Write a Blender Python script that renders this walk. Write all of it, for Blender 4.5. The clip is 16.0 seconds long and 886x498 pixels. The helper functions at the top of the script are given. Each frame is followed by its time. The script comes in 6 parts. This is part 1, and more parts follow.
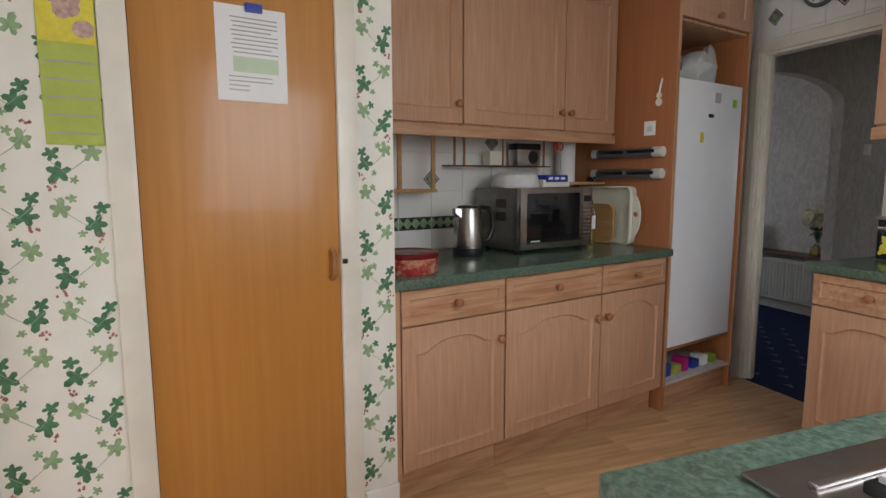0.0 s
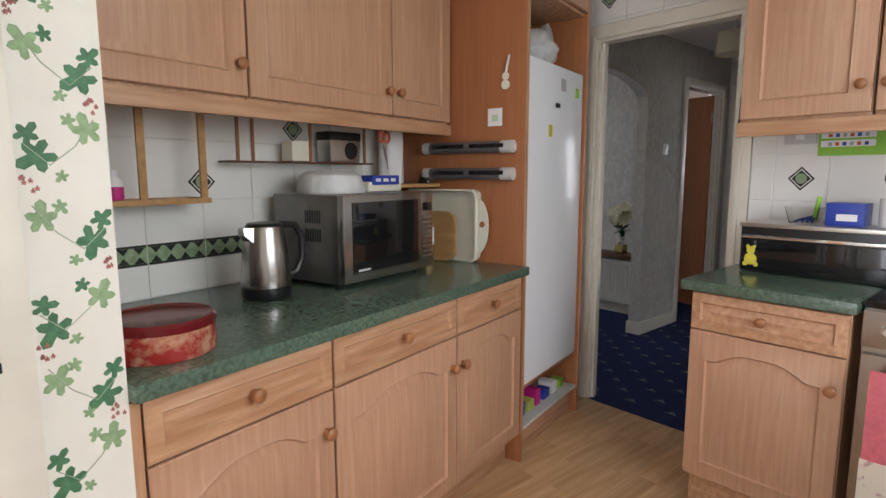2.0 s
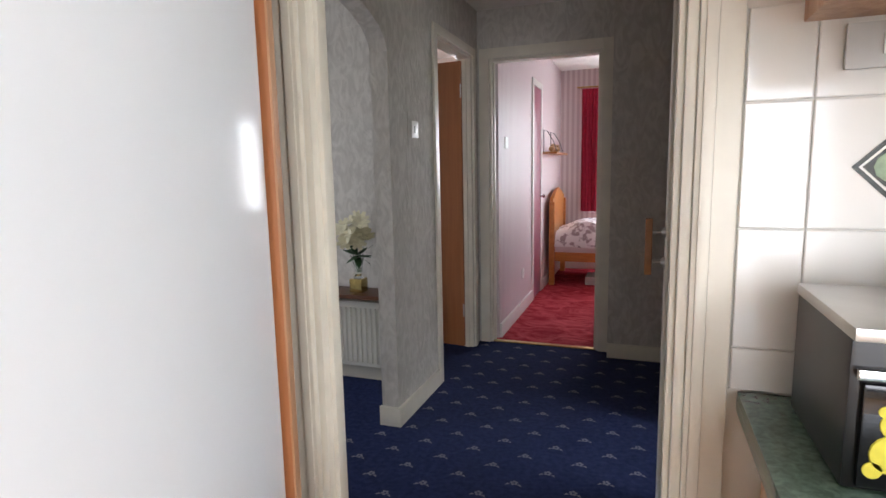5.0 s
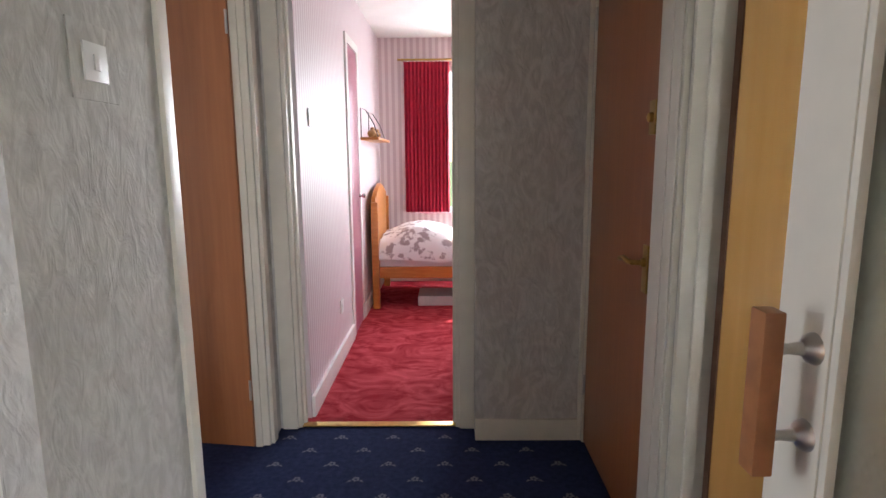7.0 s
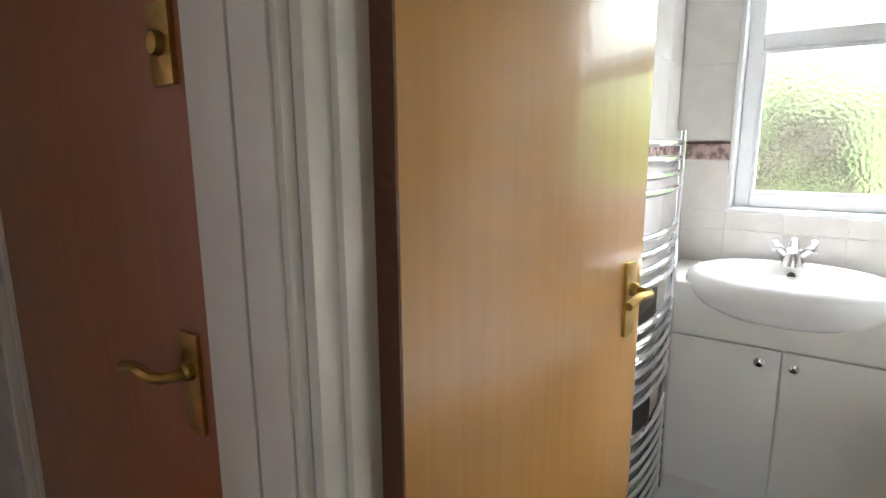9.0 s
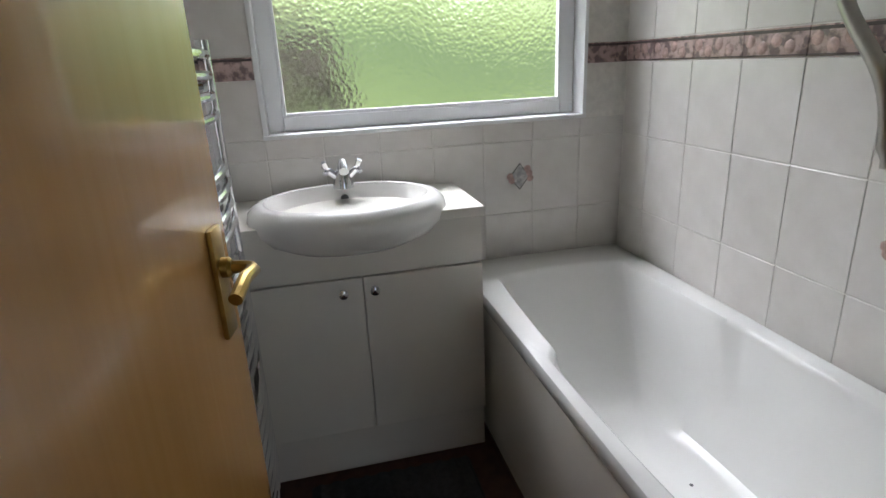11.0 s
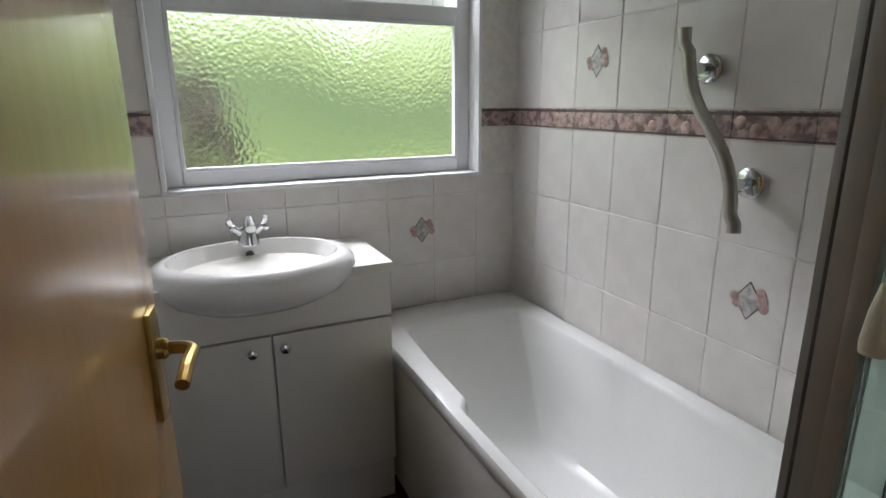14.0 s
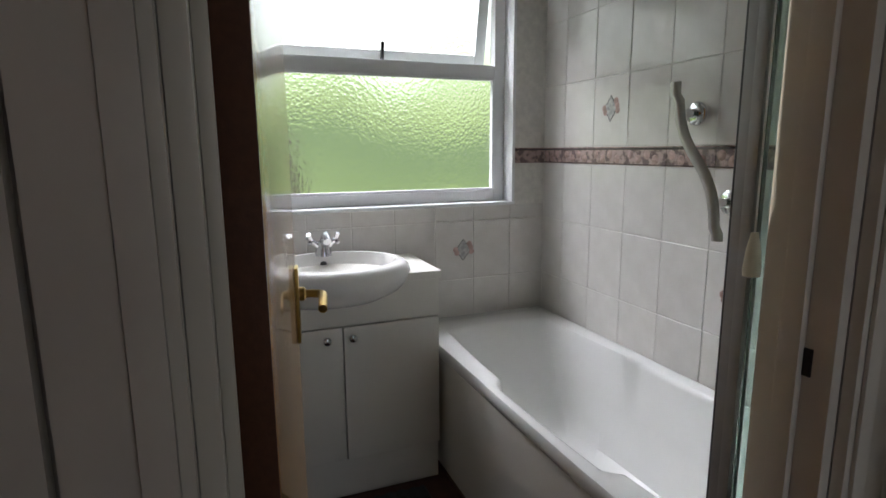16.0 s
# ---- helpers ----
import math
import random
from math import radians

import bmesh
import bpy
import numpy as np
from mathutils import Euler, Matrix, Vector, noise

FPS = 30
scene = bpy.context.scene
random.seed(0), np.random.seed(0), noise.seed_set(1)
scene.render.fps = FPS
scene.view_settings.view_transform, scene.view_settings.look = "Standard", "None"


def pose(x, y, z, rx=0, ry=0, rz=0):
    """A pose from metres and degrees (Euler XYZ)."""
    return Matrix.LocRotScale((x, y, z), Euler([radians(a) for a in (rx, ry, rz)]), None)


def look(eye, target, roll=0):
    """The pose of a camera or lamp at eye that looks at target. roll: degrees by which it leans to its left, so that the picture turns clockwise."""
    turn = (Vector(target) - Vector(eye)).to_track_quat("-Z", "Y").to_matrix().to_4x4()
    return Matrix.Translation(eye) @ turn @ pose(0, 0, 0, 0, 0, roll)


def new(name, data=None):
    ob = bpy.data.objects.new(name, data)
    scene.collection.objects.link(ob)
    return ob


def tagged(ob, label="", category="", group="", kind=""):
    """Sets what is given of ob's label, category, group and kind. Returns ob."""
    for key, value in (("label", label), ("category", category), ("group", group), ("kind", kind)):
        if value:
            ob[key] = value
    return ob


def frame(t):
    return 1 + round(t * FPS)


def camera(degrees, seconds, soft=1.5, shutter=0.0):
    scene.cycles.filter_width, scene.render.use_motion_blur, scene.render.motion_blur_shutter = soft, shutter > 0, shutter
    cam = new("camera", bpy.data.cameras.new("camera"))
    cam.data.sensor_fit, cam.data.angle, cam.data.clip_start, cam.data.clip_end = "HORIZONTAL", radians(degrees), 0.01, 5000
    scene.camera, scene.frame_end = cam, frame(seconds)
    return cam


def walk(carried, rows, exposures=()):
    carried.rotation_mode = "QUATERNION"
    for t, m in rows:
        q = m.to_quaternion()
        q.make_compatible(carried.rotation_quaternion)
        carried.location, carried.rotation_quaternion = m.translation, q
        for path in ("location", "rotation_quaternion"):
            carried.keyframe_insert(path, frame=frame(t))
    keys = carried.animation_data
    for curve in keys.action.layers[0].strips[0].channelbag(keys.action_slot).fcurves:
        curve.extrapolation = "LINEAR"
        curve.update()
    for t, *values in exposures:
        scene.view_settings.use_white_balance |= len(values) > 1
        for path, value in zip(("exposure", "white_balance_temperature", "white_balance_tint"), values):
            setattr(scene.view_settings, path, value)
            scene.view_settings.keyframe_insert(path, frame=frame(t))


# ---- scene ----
cam = camera(77.2, 16.0)
PATH = [
    (0, (2.009, -0.145, 1.280), (0.146, 0.539, 1.030), -0.2),
    (0.5, (1.868, -0.078, 1.285), (0.123, 0.868, 1.034), -0.3),
    (1, (1.756, -0.058, 1.286), (0.099, 1.034, 1.034), -0.3),
    (1.5, (1.489, 0.038, 1.285), (-0.110, 1.210, 1.020), -0.2),
    (2, (1.226, 0.163, 1.306), (-0.262, 1.472, 1.037), -0.1),
    (2.5, (0.945, 0.384, 1.303), (-0.411, 1.830, 1.037), -0.2),
    (3, (0.718, 0.622, 1.283), (-0.502, 2.184, 1.015), -0.2),
    (3.5, (0.471, 0.920, 1.296), (-0.612, 2.580, 1.031), -0.1),
    (4, (0.315, 1.211, 1.287), (-0.635, 2.952, 1.028), -0.2),
    (6.3, (-0.173, 2.764, 1.300), (-0.481, 4.716, 0.990), -0.7),
    (6.5, (-0.218, 2.914, 1.291), (-0.463, 4.875, 0.985), -0.3),
    (7, (-0.227, 3.250, 1.280), (-0.240, 5.223, 0.958), -0.4),
    (7.5, (-0.208, 3.619, 1.269), (0.129, 5.566, 0.963), -0.3),
    (8, (-0.163, 3.856, 1.260), (0.554, 5.698, 0.954), -0.4),
    (8.5, (-0.113, 4.094, 1.270), (1.071, 5.674, 0.951), -0.8),
    (9, (-0.012, 4.216, 1.272), (1.591, 5.349, 0.893), -0.4),
    (9.2, (0.048, 4.243, 1.265), (1.753, 5.213, 0.873), 0.0),
    (9.5, (0.147, 4.285, 1.266), (1.984, 4.967, 0.869), 0.0),
    (10, (0.261, 4.346, 1.234), (2.215, 4.522, 0.846), -0.1),
    (12.3, (0.349, 4.407, 1.223), (1.996, 3.671, 0.360), -0.6),
    (12.5, (0.350, 4.409, 1.225), (1.984, 3.673, 0.337), -0.6),
    (13, (0.353, 4.408, 1.241), (1.973, 3.665, 0.333), -0.5),
    (13.5, (0.343, 4.413, 1.281), (2.009, 3.645, 0.484), -0.5),
    (14, (0.305, 4.467, 1.293), (2.057, 3.650, 0.781), -0.4),
    (14.5, (0.214, 4.490, 1.292), (1.996, 3.657, 0.934), -0.4),
    (15, (0.094, 4.536, 1.274), (1.884, 3.706, 0.946), -0.5),
    (15.5, (0.053, 4.591, 1.261), (1.853, 3.788, 0.921), -0.5),
    (16, (-0.024, 4.650, 1.261), (1.806, 3.924, 0.911), -0.4),
]
walk(cam, [(t, look(eye, target, roll)) for t, eye, target, roll in PATH],
     [(0, -0.5), (1.5, -0.1), (3, 0.4), (4, 0.6), (6.3, 1.65), (7, 1.8), (8, 1.95), (8.5, 2.0), (9, 1.6), (9.5, 1.05), (10, 0.55), (12.3, -0.08), (14, -0.08), (16, -0.15)])

# ---- world and light ----
world = bpy.data.worlds.new("sky")
scene.world = world
world.use_nodes = True
wn = world.node_tree
sky = wn.nodes.new("ShaderNodeTexSky")
sky.sky_type, sky.sun_disc = "NISHITA", False
sky.sun_elevation, sky.sun_rotation = radians(42), radians(-20)
wn.links.new(sky.outputs[0], wn.nodes["Background"].inputs[0])
wn.nodes["Background"].inputs[1].default_value = 0.12


def lamp(name, size, power, m, colour=(1, 1, 1)):
    d = bpy.data.lights.new(name, "AREA")
    d.shape, d.size, d.size_y, d.energy, d.color = "RECTANGLE", size[0], size[1], power, colour
    ob = new(name, d)
    ob.matrix_world = m
    return ob


sun = bpy.data.lights.new("sun", "SUN")
sun.energy, sun.angle, sun.color = 3.2, radians(0.6), (1, 0.95, 0.87)
new("sun", sun).matrix_world = look((0.35, 14, 9), (0.15, 7.3, 0.0))
DAY = (0.90, 0.91, 1.0)
lamp("kitchen_window_light", (1.5, 1.05), 26, look((2.09, 1.20, 1.62), (0.2, 1.35, 0.9)), DAY)
# Added lamp in an assumed opening, never in view, lighting floor and unit fronts.
lamp("kitchen_back_light", (1.55, 1.95), 56, look((0.9, -2.28, 1.2), (0.6, 1.0, 1.0)), DAY)
lamp("hall_door_light", (0.9, 1.7), 8, look((-2.98, 3.7, 1.3), (0.2, 3.9, 1.0)), DAY)
# Added fill, hanging free in the side room where no source is modelled.
lamp("side_room_light", (0.9, 1.0), 18, look((-1.9, 6.6, 1.5), (-0.9, 5.6, 1.3)), DAY)
lamp("bedroom_window_light", (1.9, 1.2), 36, look((0.6, 9.13, 1.5), (0.2, 6.8, 0.7)), DAY)
# Added lamp above the window's sight line, standing in for daylight from the sky.
lamp("bathroom_sky_light", (2.2, 1.4), 270, look((3.55, 4.22, 3.3), (1.65, 3.72, 0.9)), DAY)

# ---- materials ----


def mat(name, colour, rough=0.5, metal=0.0, var=0.12, scale=6.0, bump=0.0, bscale=60.0, stretch=(1, 1, 1), second=None,
        fac=(0.35, 0.7), rand=0.0, clear=0.0, spec=0.5, swirl=0.0):
    m = bpy.data.materials.new(name)
    m.use_nodes = True
    nt = m.node_tree
    N, L = nt.nodes, nt.links
    b = N["Principled BSDF"]
    b.inputs["Roughness"].default_value, b.inputs["Metallic"].default_value = rough, metal
    b.inputs["Coat Weight"].default_value = clear
    b.inputs["Specular IOR Level"].default_value = spec
    tc = N.new("ShaderNodeTexCoord")
    mp = N.new("ShaderNodeMapping")
    mp.inputs["Scale"].default_value = stretch
    L.new(tc.outputs["Object"], mp.inputs[0])
    n1 = N.new("ShaderNodeTexNoise")
    n1.inputs["Scale"].default_value, n1.inputs["Detail"].default_value = scale, 6
    n1.inputs["Distortion"].default_value = swirl
    L.new(mp.outputs[0], n1.inputs["Vector"])
    ramp = N.new("ShaderNodeValToRGB")
    c2 = second or [c * (1 - var) for c in colour]
    c1 = colour if second else [min(1, c * (1 + var * 0.5)) for c in colour]
    ramp.color_ramp.elements[0].position, ramp.color_ramp.elements[1].position = fac
    ramp.color_ramp.elements[0].color, ramp.color_ramp.elements[1].color = (*c2, 1), (*c1, 1)
    L.new(n1.outputs["Fac"], ramp.inputs[0])
    n2 = N.new("ShaderNodeTexNoise")
    n2.inputs["Scale"].default_value, n2.inputs["Detail"].default_value = scale * 0.17, 3
    L.new(tc.outputs["Object"], n2.inputs["Vector"])
    hsv = N.new("ShaderNodeHueSaturation")
    mr = N.new("ShaderNodeMapRange")
    mr.inputs["To Min"].default_value, mr.inputs["To Max"].default_value = 1 - var * 0.6, 1 + var * 0.6
    L.new(n2.outputs["Fac"], mr.inputs["Value"])
    val = mr.outputs[0]
    if rand:
        oi = N.new("ShaderNodeObjectInfo")
        mr2 = N.new("ShaderNodeMapRange")
        mr2.inputs["To Min"].default_value, mr2.inputs["To Max"].default_value = 1 - rand, 1 + rand
        L.new(oi.outputs["Random"], mr2.inputs["Value"])
        mu = N.new("ShaderNodeMath")
        mu.operation = "MULTIPLY"
        L.new(val, mu.inputs[0])
        L.new(mr2.outputs[0], mu.inputs[1])
        val = mu.outputs[0]
    L.new(val, hsv.inputs["Value"])
    L.new(ramp.outputs[0], hsv.inputs["Color"])
    L.new(hsv.outputs[0], b.inputs["Base Color"])
    if bump:
        n3 = N.new("ShaderNodeTexNoise")
        n3.inputs["Scale"].default_value, n3.inputs["Detail"].default_value = bscale, 4
        n3.inputs["Distortion"].default_value = swirl
        L.new(mp.outputs[0], n3.inputs["Vector"])
        bp = N.new("ShaderNodeBump")
        bp.inputs["Strength"].default_value, bp.inputs["Distance"].default_value = bump, 0.01
        L.new(n3.outputs["Fac"], bp.inputs["Height"])
        L.new(bp.outputs[0], b.inputs["Normal"])
    return m


def wave_mat(name, c1, c2, scale, rough, axis="X", dist=0.0, bump=0.0, ramp_pos=(0.4, 0.6), detail=2.0):
    m = mat(name, c1, rough, 0, 0.08, 5)
    N, L = m.node_tree.nodes, m.node_tree.links
    b = N["Principled BSDF"]
    w = N.new("ShaderNodeTexWave")
    w.bands_direction = axis
    w.inputs["Scale"].default_value, w.inputs["Distortion"].default_value, w.inputs["Detail"].default_value = scale, dist, detail
    tc = N.new("ShaderNodeTexCoord")
    L.new(tc.outputs["Object"], w.inputs["Vector"])
    r = N.new("ShaderNodeValToRGB")
    r.color_ramp.elements[0].position, r.color_ramp.elements[1].position = ramp_pos
    r.color_ramp.elements[0].color, r.color_ramp.elements[1].color = (*c1, 1), (*c2, 1)
    L.new(w.outputs["Fac"], r.inputs[0])
    L.new(r.outputs[0], b.inputs["Base Color"])
    if bump:
        bp = N.new("ShaderNodeBump")
        bp.inputs["Strength"].default_value, bp.inputs["Distance"].default_value = bump, 0.01
        L.new(w.outputs["Fac"], bp.inputs["Height"])
        L.new(bp.outputs[0], b.inputs["Normal"])
    return m


def glass_mat(name, colour, rough=0.0, bump=0.0, bscale=60):
    m = bpy.data.materials.new(name)
    m.use_nodes = True
    N, L = m.node_tree.nodes, m.node_tree.links
    b = N["Principled BSDF"]
    b.inputs["Base Color"].default_value = (*colour, 1)
    b.inputs["Transmission Weight"].default_value, b.inputs["Roughness"].default_value = 1, rough
    b.inputs["IOR"].default_value = 1.3
    if bump:
        tc = N.new("ShaderNodeTexCoord")
        n = N.new("ShaderNodeTexVoronoi")
        n.feature = "SMOOTH_F1"
        n.inputs["Scale"].default_value = bscale
        L.new(tc.outputs["Object"], n.inputs["Vector"])
        bp = N.new("ShaderNodeBump")
        bp.inputs["Strength"].default_value, bp.inputs["Distance"].default_value = bump, 0.006
        L.new(n.outputs["Distance"], bp.inputs["Height"])
        L.new(bp.outputs[0], b.inputs["Normal"])
    return m


GX, GZ = (14, 14, 1.0), (14, 1.0, 14)
OAK = mat("light oak", (0.53, 0.315, 0.185), 0.42, 0, 0.2, 5, 0.12, 40, (9, 9, 0.7), second=(0.40, 0.205, 0.105), fac=(0.36, 0.62), rand=0.06)
OAK_H = mat("light oak across", (0.53, 0.315, 0.185), 0.42, 0, 0.2, 5, 0.12, 40, (9, 0.7, 9), second=(0.40, 0.205, 0.105), fac=(0.36, 0.62), rand=0.06)
OAK_HX = mat("light oak along", (0.53, 0.315, 0.185), 0.42, 0, 0.2, 5, 0.12, 40, (0.7, 9, 9), second=(0.40, 0.205, 0.105), fac=(0.36, 0.62), rand=0.06)
OAK_P = mat("oak panel", (0.54, 0.325, 0.205), 0.4, 0, 0.12, 9, 0.10, 50, (10, 10, 0.5), second=(0.455, 0.250, 0.150), fac=(0.32, 0.68), rand=0.05, swirl=0.2)
KNOBW = mat("turned wood", (0.34, 0.14, 0.055), 0.35, 0, 0.2, 30)
VENEER = mat("honey veneer", (0.50, 0.225, 0.050), 0.30, 0, 0.12, 3, 0.02, 30, (12, 12, 0.5), second=(0.44, 0.185, 0.038), fac=(0.3, 0.72), clear=0.2, swirl=0.5)
SAPELE = mat("reddish veneer", (0.38, 0.150, 0.060), 0.33, 0, 0.10, 4, 0.02, 30, (14, 14, 0.6), second=(0.32, 0.120, 0.048), fac=(0.3, 0.72), rand=0.05)
BATHDOOR = mat("pale varnished veneer", (0.54, 0.295, 0.095), 0.24, 0, 0.10, 3, 0.02, 30, (16, 16, 0.6), second=(0.50, 0.262, 0.078), fac=(0.3, 0.75), clear=0.4, swirl=0.4)
DARKWOOD = mat("dark wood", (0.12, 0.045, 0.02), 0.4, 0, 0.2, 10, 0.05, 40, (1, 10, 10))
PINE = mat("orange pine", (0.56, 0.22, 0.05), 0.35, 0, 0.2, 6, 0.04, 40, (1, 8, 8), second=(0.46, 0.16, 0.03))
WORKTOP = mat("green mottled laminate", (0.120, 0.185, 0.135), 0.20, 0, 0.3, 85, 0.02, 120, second=(0.058, 0.092, 0.068), fac=(0.34, 0.70), swirl=0.6)
FLOORW = mat("laminate board", (0.62, 0.40, 0.215), 0.34, 0, 0.15, 4, 0.03, 40, (9, 0.6, 9), second=(0.47, 0.27, 0.12), rand=0.13)
WHITE = mat("cream gloss paint", (0.74, 0.70, 0.60), 0.33, 0, 0.07, 8, 0.03, 30)
WHITEB = mat("white gloss paint", (0.80, 0.79, 0.76), 0.3, 0, 0.05, 8)
UPVC = mat("white plastic frame", (0.82, 0.83, 0.83), 0.3, 0, 0.03, 5)
CEIL = mat("white ceiling", (0.78, 0.77, 0.74), 0.9, 0, 0.05, 3, 0.2, 90)
PAPERBASE = mat("ivory wallpaper", (0.80, 0.78, 0.70), 0.6, 0, 0.04, 10, 0.05, 120)
IVY1 = mat("ivy green", (0.07, 0.20, 0.10), 0.6, 0, 0.3, 60)
IVY2 = mat("pale ivy green", (0.28, 0.42, 0.22), 0.6, 0, 0.25, 60)
BERRY = mat("berry red", (0.40, 0.14, 0.12), 0.6, 0, 0.25, 60)
STEM = mat("stem grey green", (0.38, 0.44, 0.33), 0.6, 0, 0.2, 40)
TEXTURED = mat("swirled grey wallpaper", (0.60, 0.575, 0.53), 0.7, 0, 0.12, 9, 0.7, 11, (1.5, 1.5, 0.8), second=(0.49, 0.465, 0.425), fac=(0.40, 0.62), swirl=2.2)
KWALL = mat("cream wall", (0.74, 0.72, 0.66), 0.7, 0, 0.05, 5, 0.05, 80)
TILE = mat("white glazed tile", (0.80, 0.79, 0.75), 0.12, 0, 0.04, 6, 0.02, 12, rand=0.02)
GROUT = mat("grout", (0.78, 0.76, 0.71), 0.9, 0, 0.1, 40)
BTILE = mat("marbled cream tile", (0.79, 0.765, 0.73), 0.12, 0, 0.06, 12, 0.03, 9, second=(0.72, 0.695, 0.655), rand=0.02)
BORDER = mat("rose border tile", (0.50, 0.36, 0.33), 0.2, 0, 0.3, 45, 0.2, 60, second=(0.20, 0.14, 0.14), fac=(0.42, 0.56))
BORDERD = mat("dark border line", (0.10, 0.075, 0.075), 0.25, 0, 0.2, 60)
ROSE = mat("pink rose glaze", (0.55, 0.38, 0.34), 0.2, 0, 0.3, 70)
DIAG = mat("grey glaze", (0.30, 0.29, 0.30), 0.2, 0, 0.4, 80, second=(0.62, 0.60, 0.58))
DGREEN = mat("green glaze", (0.27, 0.36, 0.22), 0.25, 0, 0.25, 60)
DBLACK = mat("charcoal glaze", (0.03, 0.035, 0.03), 0.25)
BLUECARP = mat("navy carpet", (0.030, 0.042, 0.110), 0.95, 0, 0.25, 40, 0.5, 500, second=(0.018, 0.026, 0.075), spec=0.1)
CARPFL = mat("carpet flower", (0.20, 0.20, 0.26), 0.95, 0, 0.3, 100)
REDCARP = mat("crimson carpet", (0.60, 0.095, 0.115), 0.95, 0, 0.25, 4.0, 0.3, 30, (1.0, 1.5, 1), second=(0.29, 0.014, 0.026), fac=(0.36, 0.74), spec=0.1, swirl=2.6)
STRIPE = wave_mat("pink striped wallpaper", (0.68, 0.60, 0.60), (0.56, 0.43, 0.46), 7.5, 0.5, "Y", 0.0)
STRIPEX = wave_mat("pink striped wallpaper across", (0.68, 0.60, 0.60), (0.54, 0.44, 0.45), 5, 0.5, "X", 0.0)
PINKDOOR = mat("rose painted door", (0.42, 0.14, 0.20), 0.3, 0, 0.08, 5)
CURTAIN = mat("red curtain cloth", (0.42, 0.012, 0.045), 0.8, 0, 0.15, 20)
STEEL = mat("brushed steel", (0.40, 0.385, 0.365), 0.26, 1, 0.1, 30, 0.02, 60, (1, 1, 20))
ALU = mat("satin aluminium", (0.42, 0.43, 0.44), 0.42, 0.55, 0.06, 20)
MWCASE = mat("dark steel case", (0.20, 0.19, 0.18), 0.3, 0.9, 0.1, 20)
CHROME = mat("chrome", (0.72, 0.73, 0.75), 0.08, 1, 0.02, 5)
SATIN = mat("satin nickel", (0.54, 0.52, 0.49), 0.3, 1, 0.05, 20)
BRASS = mat("worn brass", (0.50, 0.34, 0.10), 0.28, 1, 0.2, 40)
BLACK = mat("black plastic", (0.012, 0.012, 0.013), 0.3, 0, 0.2, 20)
BLACKG = mat("dark glass", (0.008, 0.008, 0.009), 0.05, 0, 0.1, 20)
GREYP = mat("grey plastic", (0.10, 0.10, 0.105), 0.35, 0, 0.1, 20)
LGREY = mat("light grey plastic", (0.55, 0.55, 0.53), 0.4, 0, 0.06, 20)
FRIDGE = mat("white enamel", (0.78, 0.80, 0.83), 0.14, 0, 0.02, 5)
PLASTIC = mat("cream plastic", (0.74, 0.72, 0.60), 0.35, 0, 0.05, 8)
CERAMIC = mat("white ceramic", (0.82, 0.81, 0.78), 0.07, 0, 0.02, 4)
ACRYL = mat("white acrylic", (0.79, 0.79, 0.765), 0.10, 0, 0.03, 4)
VANITY = mat("off-white laminate", (0.76, 0.74, 0.68), 0.35, 0, 0.03, 4)
PAPER = mat("white paper", (0.80, 0.80, 0.80), 0.8, 0, 0.03, 5)
PRINT = mat("grey print", (0.40, 0.40, 0.41), 0.8)
PGREEN = mat("pale green print", (0.56, 0.68, 0.50), 0.8)
LIME = mat("lime print", (0.42, 0.50, 0.10), 0.7, 0, 0.1, 20)
BRIGHTG = mat("bright green print", (0.27, 0.55, 0.06), 0.6)
YELLOW = mat("yellow print", (0.70, 0.60, 0.06), 0.6, 0, 0.1, 60)
BLUE = mat("blue card", (0.02, 0.05, 0.34), 0.4, 0, 0.1, 20)
ORANGE = mat("orange plastic", (0.62, 0.10, 0.03), 0.35)
PINK = mat("pink quilted cotton", (0.66, 0.16, 0.19), 0.85, 0, 0.1, 60)
PRINTC = mat("printed cotton", (0.76, 0.70, 0.58), 0.85, 0, 0.2, 35, second=(0.45, 0.30, 0.28), fac=(0.36, 0.44))
REDTIN = mat("patterned red tin", (0.40, 0.035, 0.03), 0.25, 0.2, 0.3, 25, second=(0.62, 0.34, 0.22), fac=(0.4, 0.55))
MAROON = mat("maroon lid", (0.16, 0.012, 0.016), 0.18, 0.1)
BOARD = mat("chopping board wood", (0.46, 0.26, 0.10), 0.55, 0, 0.2, 6, 0.05, 40, (1, 8, 8))
MAGENTA = mat("magenta label", (0.55, 0.02, 0.22), 0.4)
CLEAR = glass_mat("clear glass", (0.95, 0.97, 0.96), 0.0)
FROST = glass_mat("frosted glass", (0.80, 0.82, 0.78), 0.55, 0.3, 90)
OBSCURE = glass_mat("obscure glass", (0.97, 0.98, 0.97), 0.20, 0.45, 85)
SCREEN = glass_mat("shower glass", (0.80, 0.92, 0.88), 0.05)
RADW = mat("cream radiator enamel", (0.76, 0.74, 0.66), 0.3, 0, 0.03, 5)
TOWELG = mat("dark grey bath mat", (0.050, 0.050, 0.052), 0.95, 0, 0.25, 60, 0.6, 300)
BROWNF = mat("brown carpet tile", (0.085, 0.040, 0.030), 0.9, 0, 0.25, 30, 0.4, 300)
LEAF = mat("dark green leaf", (0.03, 0.09, 0.03), 0.45, 0, 0.3, 30)
REDFL = mat("red petal", (0.55, 0.03, 0.025), 0.6, 0, 0.2, 40)
CREAMFL = mat("cream petal", (0.72, 0.68, 0.48), 0.6, 0, 0.1, 40)
GOLD = mat("gold glass", (0.55, 0.42, 0.16), 0.12, 0.8, 0.2, 30)
